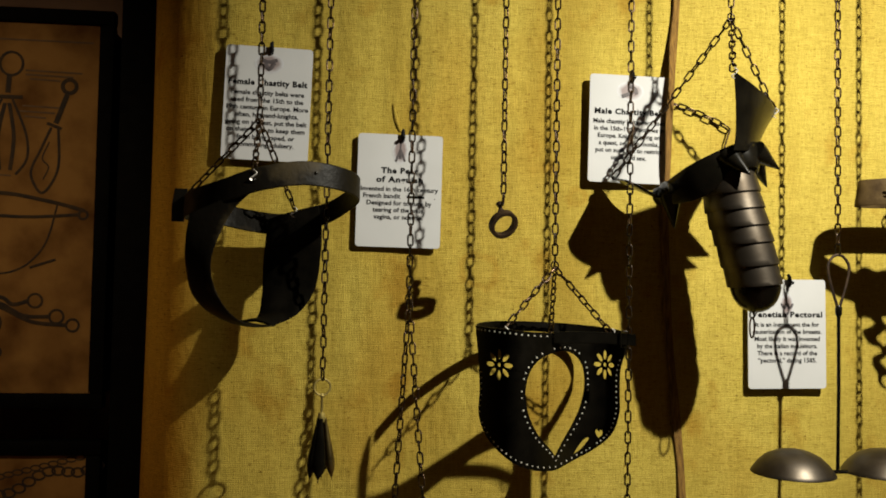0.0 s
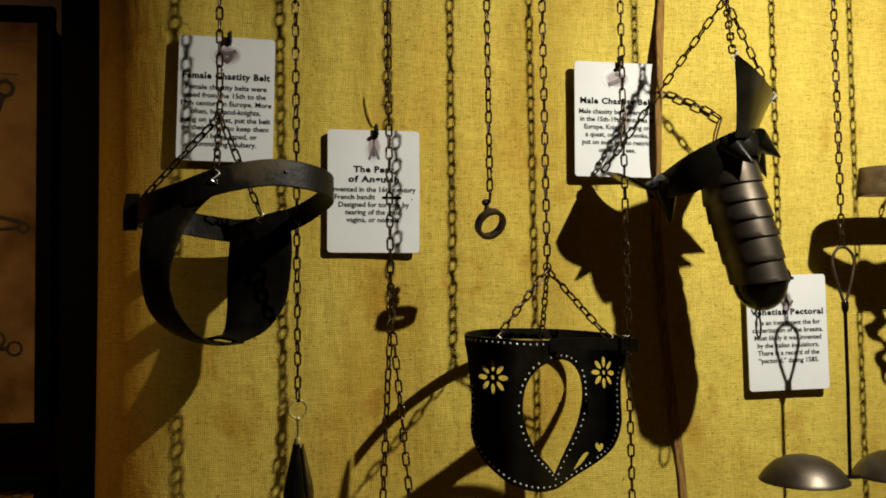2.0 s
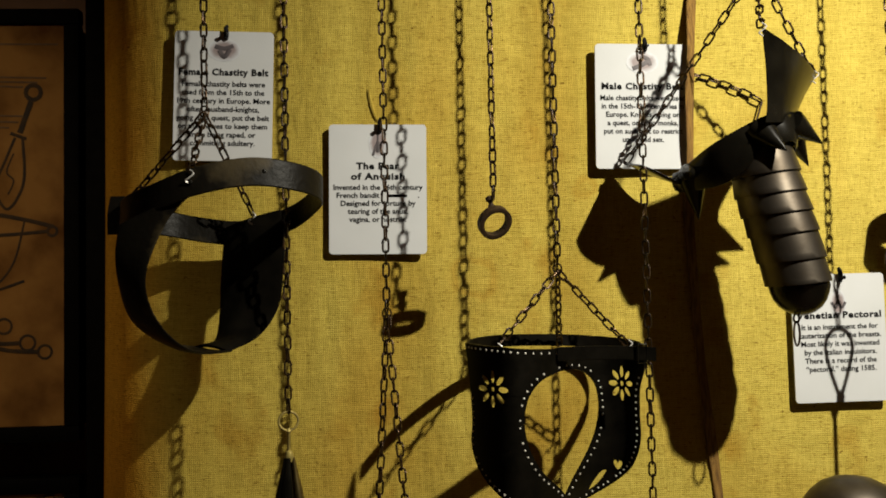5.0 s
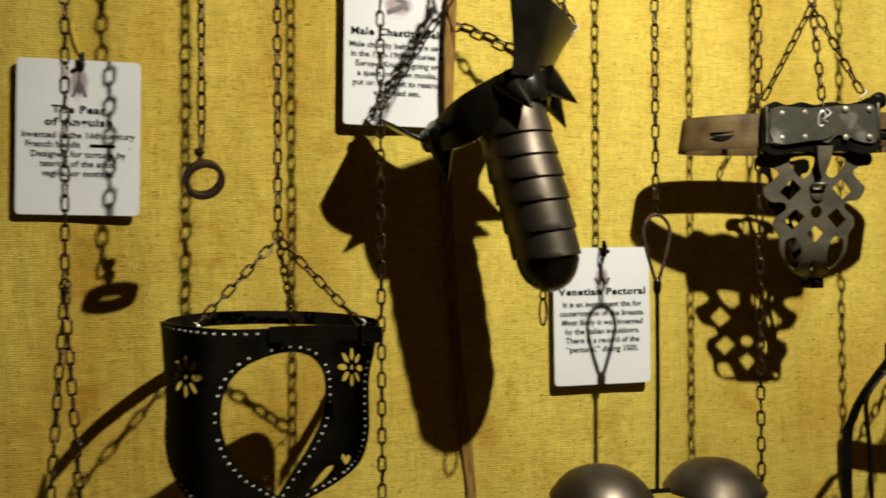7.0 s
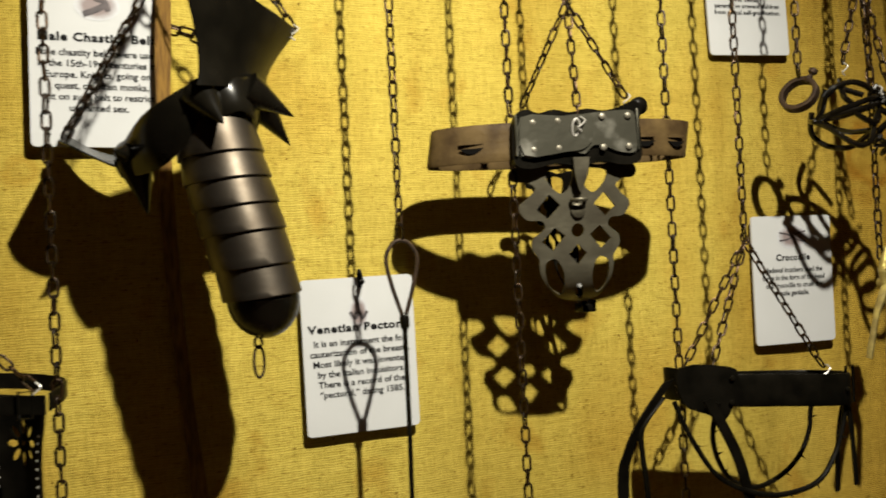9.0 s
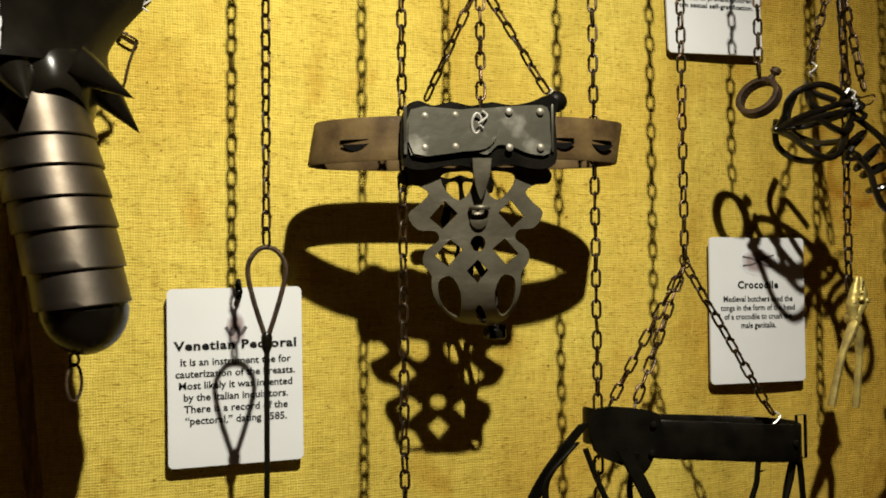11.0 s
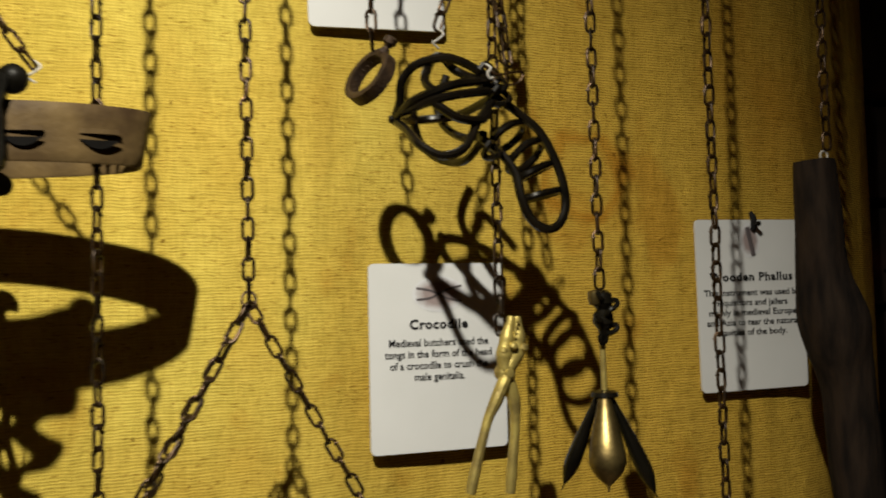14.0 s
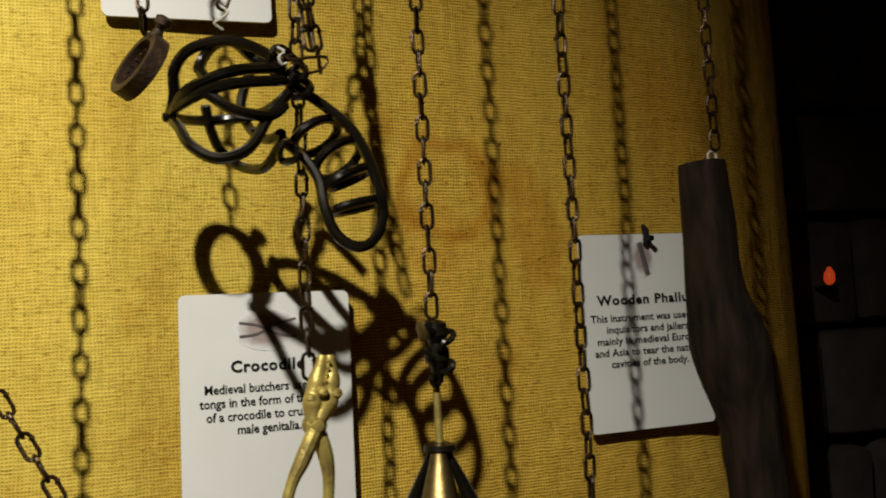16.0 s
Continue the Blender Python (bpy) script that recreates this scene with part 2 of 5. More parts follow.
def part(name, bm, mat, parent=None, label="", angle=35):
    """One mesh object from world coordinates, under a thing or under a part."""
    o = origin_of(parent)
    bmesh.ops.translate(bm, verts=bm.verts, vec=-o)
    if len(bm.faces) < 60000:
        bmesh.ops.recalc_face_normals(bm, faces=bm.faces)
    mesh = bpy.data.meshes.new(name)
    bm.to_mesh(mesh)
    bm.free()
    finish(mesh, mat, angle)
    ob = new(name, mesh)
    ob.parent = parent
    return tagged(ob, label)


def alone(name, bm, mat, label, category, group="", kind="", angle=35):
    return tagged(part(name, bm, mat, None, "", angle), label, category, group, kind)


def smooth(points, steps=6, closed=False):
    """Catmull-Rom through tuples of any length."""
    p = [np.array(q, float) for q in points]
    n, out = len(p), []
    for i in range(n if closed else n - 1):
        a, b, c, d = (p[(i - 1) % n], p[i], p[(i + 1) % n], p[(i + 2) % n]) if closed else (p[max(i - 1, 0)], p[i], p[i + 1], p[min(i + 2, n - 1)])
        for k in range(steps):
            t = k / steps
            out.append(0.5 * (2 * b + (c - a) * t + (2 * a - 5 * b + 4 * c - d) * t * t + (3 * b - a - 3 * c + d) * t ** 3))
    if not closed:
        out.append(p[-1])
    return out


def tube(points, radius, sides=8, closed=False, bm=None, taper=None):
    bm = bm or bmesh.new()
    pts = [V(p[:3]) for p in points]
    n, rings, up = len(pts), [], None
    for i, p in enumerate(pts):
        a = pts[(i + 1) % n] if closed or i < n - 1 else p
        b = pts[i - 1] if closed or i else p
        d = (a - b).normalized()
        if up is None:
            up = d.orthogonal().normalized()
        up = (up - d * up.dot(d)).normalized()
        side = d.cross(up)
        r = radius * (taper(i / max(1, n - 1)) if taper else 1)
        rings.append([bm.verts.new(p + (up * math.cos(2 * math.pi * k / sides) + side * math.sin(2 * math.pi * k / sides)) * r) for k in range(sides)])
    for i in range(n if closed else n - 1):
        a, b = rings[i], rings[(i + 1) % n]
        shift = 0
        if closed and i == n - 1:
            shift = min(range(sides), key=lambda s: (a[0].co - b[s].co).length)
        for k in range(sides):
            bm.faces.new((a[k], a[(k + 1) % sides], b[(k + 1 + shift) % sides], b[(k + shift) % sides]))
    if not closed:
        bm.faces.new(rings[0][::-1]), bm.faces.new(rings[-1])
    return bm


def ribbon(points, thick, closed=False, steps=6, bm=None, bow=0.0):
    """A solid strap: points are centre and half-width vector (six numbers); bow lifts its middle."""
    bm = bm or bmesh.new()
    pts = smooth(points, steps, closed)
    n, rings = len(pts), []
    cross = (-1, -0.92, -0.5, 0, 0.5, 0.92, 1)
    for i, p in enumerate(pts):
        a = pts[(i + 1) % n] if closed or i < n - 1 else p
        b = pts[i - 1] if closed or i else p
        c, s = V(p[:3]), V(p[3:6])
        d = (V(a[:3]) - V(b[:3])).normalized()
        nn = d.cross(s).normalized()
        ring = []
        for k, u in enumerate(cross):
            h = thick / 2 * (0.35 if k in (0, 6) else 1)
            ring.append(bm.verts.new(c + s * u + nn * (bow * (1 - u * u) + h)))
        for k, u in reversed(list(enumerate(cross))):
            h = thick / 2 * (0.35 if k in (0, 6) else 1)
            ring.append(bm.verts.new(c + s * u + nn * (bow * (1 - u * u) - h)))
        rings.append(ring)
    m = len(rings[0])
    for i in range(n if closed else n - 1):
        a, b = rings[i], rings[(i + 1) % n]
        for k in range(m):
            bm.faces.new((a[k], a[(k + 1) % m], b[(k + 1) % m], b[k]))
    if not closed:
        bm.faces.new(rings[0][::-1]), bm.faces.new(rings[-1])
    return bm


def lathe(profile, top, axis, sides=24, bm=None, flat=1.0, facing=None):
    """Turns (distance along axis, radius) pairs about an axis; flat squeezes it along facing."""
    bm = bm or bmesh.new()
    a = V(axis).normalized()
    u = (V(facing) - a * V(facing).dot(a)).normalized() if facing else a.orthogonal().normalized()
    w = a.cross(u)
    rings = []
    for s, r in profile:
        c = V(top) + a * s
        if r <= 1e-6:
            rings.append([bm.verts.new(c)])
        else:
            rings.append([bm.verts.new(c + (u * flat * math.cos(2 * math.pi * k / sides) + w * math.sin(2 * math.pi * k / sides)) * r) for k in range(sides)])
    for a0, b0 in zip(rings, rings[1:]):
        for k in range(sides):
            j = (k + 1) % sides
            if len(a0) == 1 and len(b0) == 1:
                continue
            if len(a0) == 1:
                bm.faces.new((a0[0], b0[k], b0[j]))
            elif len(b0) == 1:
                bm.faces.new((a0[k], b0[0], a0[j]))
            else:
                bm.faces.new((a0[k], b0[k], b0[j], a0[j]))
    for ring, turn in ((rings[0], -1), (rings[-1], 1)):
        if len(ring) > 1:
            bm.faces.new(ring[::turn])
    return bm


def box(centre, size, turn=None, bevel=0.0, bm=None):
    bm = bm or bmesh.new()
    m = Matrix.Translation(centre) @ (turn or Matrix.Identity(4)) @ Matrix.Diagonal((*size, 1))
    made = bmesh.ops.create_cube(bm, size=1, matrix=m)
    if bevel:
        edges = list({e for v in made["verts"] for e in v.link_edges})
        bmesh.ops.bevel(bm, geom=edges, offset=bevel, segments=2, affect="EDGES", profile=0.5)
    return bm


def cut_plate(outline, holes, thick, place, step=0.012):
    """A sheet with a cut-out pattern in (u, v), then bent by place(u, v, w)."""
    cu = bpy.data.curves.new("pattern", "CURVE")
    cu.dimensions, cu.fill_mode, cu.extrude = "2D", "BOTH", thick / 2
    for loop in [outline, *holes]:
        s = cu.splines.new("POLY")
        s.points.add(len(loop) - 1)
        for q, (x, y) in zip(s.points, loop):
            q.co = (x, y, 0, 1)
        s.use_cyclic_u = True
    ob = new("pattern", cu)
    dg = bpy.context.evaluated_depsgraph_get()
    me = bpy.data.meshes.new_from_object(ob.evaluated_get(dg))
    bpy.data.objects.remove(ob)
    bm = bmesh.new()
    bm.from_mesh(me)
    bpy.data.meshes.remove(me)
    bmesh.ops.remove_doubles(bm, verts=bm.verts, dist=1e-5)
    xs, ys = [p[0] for p in outline], [p[1] for p in outline]
    for axis, lo, hi in ((0, min(xs), max(xs)), (1, min(ys), max(ys))):
        c = lo + step
        while c < hi:
            co, no = [0, 0, 0], [0, 0, 0]
            co[axis], no[axis] = c, 1
            bmesh.ops.bisect_plane(bm, geom=bm.verts[:] + bm.edges[:] + bm.faces[:], plane_co=co, plane_no=no, dist=1e-6)
            c += step
    for v in bm.verts:
        v.co = place(*v.co)
    return bm


def ellipse(cx, cy, rx, ry, turn=0.0, n=12):
    c, s = math.cos(turn), math.sin(turn)
    return [(cx + rx * math.cos(a) * c - ry * math.sin(a) * s, cy + rx * math.cos(a) * s + ry * math.sin(a) * c) for a in (2 * math.pi * k / n for k in range(n))]


def flat2(points, steps=4):
    return [(p[0], p[1]) for p in smooth(points, steps, True)]


def lettering(text, size, width=None, bold=0.0, spacing=1.0):
    """A flat mesh of a line of writing, centred, as a bmesh in (x, y)."""
    cu = bpy.data.curves.new("writing", "FONT")
    cu.body, cu.size, cu.align_x, cu.resolution_u, cu.offset = text, size, "CENTER", 2, bold
    cu.space_character = spacing
    ob = new("writing", cu)
    dg = bpy.context.evaluated_depsgraph_get()
    me = bpy.data.meshes.new_from_object(ob.evaluated_get(dg))
    bpy.data.objects.remove(ob)
    bm = bmesh.new()
    bm.from_mesh(me)
    bpy.data.meshes.remove(me)
    if width:
        xs = [v.co.x for v in bm.verts]
        f, mid = width / (max(xs) - min(xs)), (max(xs) + min(xs)) / 2
        for v in bm.verts:
            v.co.x = (v.co.x - mid) * f
    return bm


# ---- chains ----
WIRE, LONG, WIDE = 0.00155, 0.0235, 0.0118
PITCH = LONG - 4 * WIRE


def link_mesh():
    r, h = WIDE / 2 - WIRE, LONG / 2 - WIDE / 2
    pts = [(r * math.cos(a), 0, h + r * math.sin(a)) for a in (math.pi * k / 5 for k in range(6))]
    pts += [(-r * math.cos(a), 0, -h - r * math.sin(a)) for a in (math.pi * k / 5 for k in range(6))]
    bm = tube(pts, WIRE, 6, True)
    tube([(r - 0.0012, 0, -h * 0.9), (r + 0.0012, 0.0004, -h * 0.55)], WIRE * 1.25, 6, False, bm)
    mesh = bpy.data.meshes.new("link")
    bm.to_mesh(mesh)
    bm.free()
    return finish(mesh, CHAIN, 50)


LINK = link_mesh()


def run(parent, a, b, turn=0.0, sag=0.0):
    """Links from a to b, each a quarter turn from the last."""
    a, b = V(a), V(b)
    n = max(1, round((b - a).length / PITCH))
    o = origin_of(parent)
    pts = [a.lerp(b, k / n) + V((0, 0, -sag * 4 * (k / n) * (1 - k / n))) for k in range(n + 1)]
    for k in range(n):
        d = pts[k + 1] - pts[k]
        q = d.to_track_quat("Z", "Y").to_matrix().to_4x4()
        spin = turn + 90 * (k % 2) + random.uniform(-16, 16)
        lean = random.uniform(-4, 4)
        ob = new("link", LINK)
        ob.parent = parent
        ob.matrix_basis = Matrix.Translation((pts[k] + pts[k + 1]) / 2 - o) @ q @ pose(0, 0, 0, lean, 0, spin) @ Matrix.Diagonal((1, 1, d.length / PITCH * 0.995, 1))


CEILING = 2.7


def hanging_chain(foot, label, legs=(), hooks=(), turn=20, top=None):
    """A chain from the ceiling to foot, with a bridle of shorter legs and bright wire hooks."""
    foot = V(foot)
    ch = thing("hanging_chain", (foot.x, foot.y, CEILING), label, "chain", "chains on the burlap wall")
    run(ch, (foot.x + (top or 0), foot.y, CEILING), foot, turn)
    for k, leg in enumerate(legs):
        run(ch, foot + V((0, 0, -0.004)), leg, turn + 30 * k)
    if legs:
        ring = [(foot.x + 0.006 * math.cos(a), foot.y + 0.002 * math.sin(a), foot.z + 0.008 * math.sin(a) - 0.001) for a in (2 * math.pi * k / 12 for k in range(12))]
        part("joining_ring", tube(ring, 0.0013, 6, True), CHAIN, ch)
    for h in hooks:
        h = V(h)
        pts = smooth([h + V((0, 0, 0.008)), h + V((0.005, -0.002, 0.003)), h + V((-0.001, -0.003, -0.003)), h + V((-0.005, -0.002, -0.006)), h + V((0.001, 0, -0.010))], 8)
        part("wire_hook", tube(pts, 0.0010, 6), ZINC, ch, "bright zinc wire hook")
    return ch

# ---- the room ----
WALL_Y = 1.51


def burlap_sheet():
    """The covered wall: gently slack cloth that turns round the panel's end."""
    bm = bmesh.new()
    xs = list(np.arange(-0.37, 1.85, 0.035))
    line = [(-0.548, 1.80), (-0.556, 1.74)] + [(-0.375 - 0.185 * math.sin(radians(q)), WALL_Y + 0.185 * (1 - math.cos(radians(q)))) for q in (82, 70, 60, 51, 43, 36, 29, 23, 17, 11, 5)] + [(x, WALL_Y) for x in xs] + [(1.872, 1.5105), (1.895, 1.513), (1.918, 1.518), (1.94, 1.526), (1.96, 1.536), (2.00, 1.557), (2.05, 1.584), (2.10, 1.610), (2.14, 1.632), (2.158, 1.65), (2.163, 1.69), (2.163, 1.78)]
    zs = list(np.arange(0, CEILING + 0.001, 0.045))
    rows = []
    for z in zs:
        row = []
        for x, y in line:
            fold = 0.0022 * math.sin(9 * x + 1.3 * math.sin(2.1 * z)) + 0.0016 * math.sin(23 * x + 0.8 * z) + 0.002 * noise.noise((x * 4, z * 2.2, 3.0))
            row.append(bm.verts.new((x + 0.003 * math.sin(3 * z + 40 * (y > 1.515)), y + fold, z)))
        rows.append(row)
    for a, b in zip(rows, rows[1:]):
        for k in range(len(a) - 1):
            bm.faces.new((a[k], a[k + 1], b[k + 1], b[k]))
    return bm


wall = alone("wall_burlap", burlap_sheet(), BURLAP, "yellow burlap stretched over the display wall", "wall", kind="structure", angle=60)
seam = smooth([(0.452, 2.70), (0.453, 2.3), (0.452, 2.07), (0.437, 1.905), (0.430, 1.72), (0.436, 1.5), (0.452, 1.3), (0.468, 1.12), (0.47, 0.6), (0.47, 0.02)], 8)
part("seam", ribbon([(x - 0.003, WALL_Y - 0.006 - 0.016 * math.exp(-((z - 1.82) / 0.13) ** 4) - 0.002 * math.sin(30 * z), z, 0.0085 + 0.003 * noise.noise((z * 9, 0, 0)), 0.003 + 0.007 * math.exp(-((z - 1.82) / 0.13) ** 4), 0) for x, z in seam], 0.003, steps=1, bow=0.001), SEAM, wall, "frayed brown seam where two burlap lengths overlap")

crease = smooth([(-0.090, 1.850), (-0.086, 1.835), (-0.082, 1.82), (-0.079, 1.808), (-0.076, 1.796)], 5)
part("crease", ribbon([(x, WALL_Y - 0.002, z, 0.0040 * math.sin(math.pi * (k + 0.6) / (len(crease) + 0.4)), 0.001, 0) for k, (x, z) in enumerate(crease)], 0.004, steps=1, bow=0.003), BURLAP, wall, "short raised crease above a pinned card")
# floor, ceiling and most walls stay out of view and bounce warm fill
bm = box((0.5, -0.2, -0.05), (9, 7, 0.1))
alone("floor", bm, FLOOR_MAT, "unseen wooden floor, warm toned to bounce light", "floor", kind="structure")
bm = box((0.5, -0.2, CEILING + 0.05), (9, 7, 0.1))
alone("ceiling", bm, BOUNCE_WALL, "unseen plaster ceiling, warm toned to bounce light", "ceiling", kind="structure")
for nm, c, s in (("wall_south", (0.5, -3.2, 1.35), (9, 0.1, 2.7)), ("wall_west", (-3.5, -0.2, 1.35), (0.1, 7, 2.7)), ("wall_east", (4.5, -0.2, 1.35), (0.1, 7, 2.7)), ("wall_north", (0.5, 2.25, 1.35), (9, 0.1, 2.7))):
    alone(nm, box(c, s), BOUNCE_WALL, "plaster wall in deep shade, warm toned to bounce light", "wall", kind="structure")
alone("partition", box((0.80, 1.94, 1.35), (2.58, 0.50, 2.7)), BOUNCE_WALL, "dark partition behind the burlap", "wall", kind="structure")


# ---- framed drawings at the left ----
def framed_sheet(x0, x1, z0, z1, y, label):
    th = thing("framed_poster", ((x0 + x1) / 2, 2.2, z0), label, "poster")
    part("sheet", box(((x0 + x1) / 2, y, (z0 + z1) / 2), (x1 - x0, 0.006, z1 - z0)), POSTER, th, "aged tan parchment print")
    w = 0.035
    for c, s in ((((x0 + x1) / 2, y, z1 + w / 2), (x1 - x0 + 2 * w, 0.03, w)), (((x0 + x1) / 2, y, z0 - w / 2), (x1 - x0 + 2 * w, 0.03, w)),
                 ((x0 - w / 2, y, (z0 + z1) / 2), (w, 0.03, z1 - z0)), ((x1 + w / 2, y, (z0 + z1) / 2), (w, 0.03, z1 - z0))):
        part("frame_bar", box(c, s, bevel=0.005), FRAME_BLACK, th)
    part("backing", box(((x0 + x1) / 2, y + 0.07, (z0 + z1) / 2), (x1 - x0 + 0.02, 0.13, z1 - z0 + 0.02)), FRAME_BLACK, th)
    return th


PY = 2.05
poster = framed_sheet(-1.52, -0.775, 1.245, 2.125, PY, "framed tan poster with sepia drawings of instruments")


def stroke(points, r=0.003, mat=POSTER_INK, closed=False, owner=None, name="drawn_line"):
    pts = [(x, PY - 0.0035, z) for x, z in smooth(points, 5, closed)]
    bm = tube(pts, r * 0.8, 6, closed)
    for v in bm.verts:
        v.co.y = PY - 0.0035 + (v.co.y - PY + 0.0035) * 0.12
    return part(name, bm, mat, owner or poster)


def arc(cx, cz, rx, rz, a0=0, a1=360, n=12):
    return [(cx + rx * math.cos(radians(a0 + (a1 - a0) * k / n)), cz + rz * math.sin(radians(a0 + (a1 - a0) * k / n))) for k in range(n + (a1 - a0 < 360))]


# screw-pear with ring handle, opened petals
stroke(arc(-0.978, 2.025, 0.026, 0.028), 0.004, closed=True)
stroke([(-0.982, 1.995), (-0.984, 1.955)], 0.008)
stroke([(-1.015, 1.945), (-0.95, 1.945)], 0.006)
for s in (-1, 1):
    stroke([(-0.985 + 0.012 * s, 1.94), (-0.985 + 0.045 * s, 1.86), (-0.985 + 0.05 * s, 1.80), (-0.985 + 0.025 * s, 1.76)], 0.004)
    stroke([(-0.985 + 0.005 * s, 1.93), (-0.985 + 0.018 * s, 1.85), (-0.985 + 0.012 * s, 1.77)], 0.006)
# closed pear
stroke(arc(-0.843, 1.975, 0.016, 0.016), 0.006, closed=True)
stroke([(-0.848, 1.955), (-0.872, 1.885)], 0.008)
stroke([(-0.892, 1.885), (-0.858, 1.872)], 0.005)
stroke([(-0.882, 1.875), (-0.905, 1.82), (-0.925, 1.77), (-0.915, 1.735), (-0.897, 1.718), (-0.875, 1.745), (-0.862, 1.79), (-0.866, 1.875)], 0.004)
stroke([(-0.885, 1.84), (-0.90, 1.80), (-0.885, 1.78), (-0.897, 1.75)], 0.0022)
# bowl and bar
stroke([(-1.14, 1.70), (-1.0, 1.716), (-0.88, 1.698), (-0.80, 1.678)], 0.006)
stroke(arc(-0.802, 1.668, 0.010, 0.010), 0.004, closed=True)
stroke([(-1.12, 1.672), (-0.95, 1.66), (-0.81, 1.668)], 0.005)
stroke([(-0.862, 1.69), (-0.885, 1.60), (-0.93, 1.545), (-0.985, 1.525), (-1.05, 1.53)], 0.003)
stroke([(-0.862, 1.56), (-0.92, 1.54)], 0.004)
# knotted cords with balls
for x1, z1, b in ((-0.905, 1.462, 0.020), (-0.855, 1.425, 0.02), (-0.818, 1.405, 0.018), (-0.99, 1.34, 0.015)):
    stroke([(-1.06, 1.47), (-0.985, 1.475 - 0.4 * (1.475 - z1)), ((-0.985 + x1) / 2 - 0.01, z1 - 0.012 + 0.3 * (1.47 - z1)), (x1 - 0.015, z1)], 0.006)
    stroke(arc(x1, z1, b * 0.8, b * 0.8), 0.0035, closed=True)
# captions that cannot be read
for x, z, w in ((-0.99, 2.085, 0.40), (-0.88, 2.01, 0.13), (-0.89, 2.0, 0.11), (-0.90, 1.99, 0.07), (-0.905, 1.925, 0.09), (-0.915, 1.912, 0.08), (-0.92, 1.90, 0.05), (-1.0, 1.76, 0.06)):
    stroke([(x - w / 2, z), (x + w / 2, z - 0.003)], 0.0026, FAINT_INK, name="caption_bar")
low = framed_sheet(-1.52, -0.775, 0.35, 1.10, PY, "framed tan poster with a drawn chain below")
for k in range(16):
    x, z = -1.08 + 0.022 * k, 0.985 + 0.0065 * k + 0.012 * math.sin(k * 0.8)
    stroke(arc(x, z, 0.014, 0.010), 0.003, closed=True, owner=low)
for k in range(14):
    x, z = -1.05 + 0.02 * k, 1.03 + 0.005 * k
    stroke(arc(x, z, 0.011, 0.006), 0.0022, closed=True, owner=low)
alone("post", box((-0.665, 2.08, 1.35), (0.10, 0.16, 2.7), bevel=0.006), FRAME_BLACK, "black timber post beside the poster", "post", kind="structure")

# ---- dark corner at the right ----
bm = bmesh.new()
for z in np.arange(0.05, 2.6, 0.21):
    for x in (2.33, 2.60, 2.87):
        off = 0.12 * (int(z / 0.21) % 2)
        box((x + off + random.uniform(-0.01, 0.01), 2.04 + random.uniform(-0.02, 0.02), z + 0.1), (0.25, 0.26, 0.195), pose(0, 0, 0, random.uniform(-2, 2), random.uniform(-2, 2), random.uniform(-2, 2)), 0.018, bm)
alone("stone_wall", bm, ROCK, "dark rough stone blocks in deep shade", "wall", kind="structure")
pts = smooth([(2.235, 1.82, 0.0), (2.23, 1.82, 0.6), (2.22, 1.81, 1.1), (2.25, 1.82, 1.35), (2.235, 1.81, 1.6), (2.215, 1.82, 2.0), (2.24, 1.82, 2.7)], 8)
bm = tube(pts, 0.052, 14, taper=lambda s: 1 + 0.16 * math.sin(17 * s) + 0.08 * math.sin(41 * s))
for v in bm.verts:
    v.co += V((noise.noise(v.co * 14), noise.noise(v.co * 15 + V((5, 0, 0))), 0)) * 0.014
alone("log_post", bm, BARK, "dark rough log post at the corner", "post", kind="structure")
lamp = thing("red_lamp", (2.465, 1.90, 1.58), "small glowing red lamp on the dark stone", "lamp")
part("bulb", lathe([(0, 0), (0.003, 0.006), (0.010, 0.010), (0.022, 0.009), (0.032, 0.004), (0.035, 0)], (2.462, 1.885, 1.594), (0.1, 0, 1), 12), EMBER, lamp)
part("bracket", box((2.468, 1.905, 1.590), (0.012, 0.05, 0.008), bevel=0.002), FRAME_BLACK, lamp)

# ---- cards ----
CARD_W, CARD_H = 0.154, 0.206


def rounded(w, h, r, n=4):
    out = []
    for cx, cy, a in ((w / 2 - r, h - r, 0), (-w / 2 + r, h - r, 90), (-w / 2 + r, r, 180), (w / 2 - r, r, 270)):
        out += [(cx + r * math.cos(radians(a + 90 * k / n)), cy + r * math.sin(radians(a + 90 * k / n))) for k in range(n + 1)]
    return out


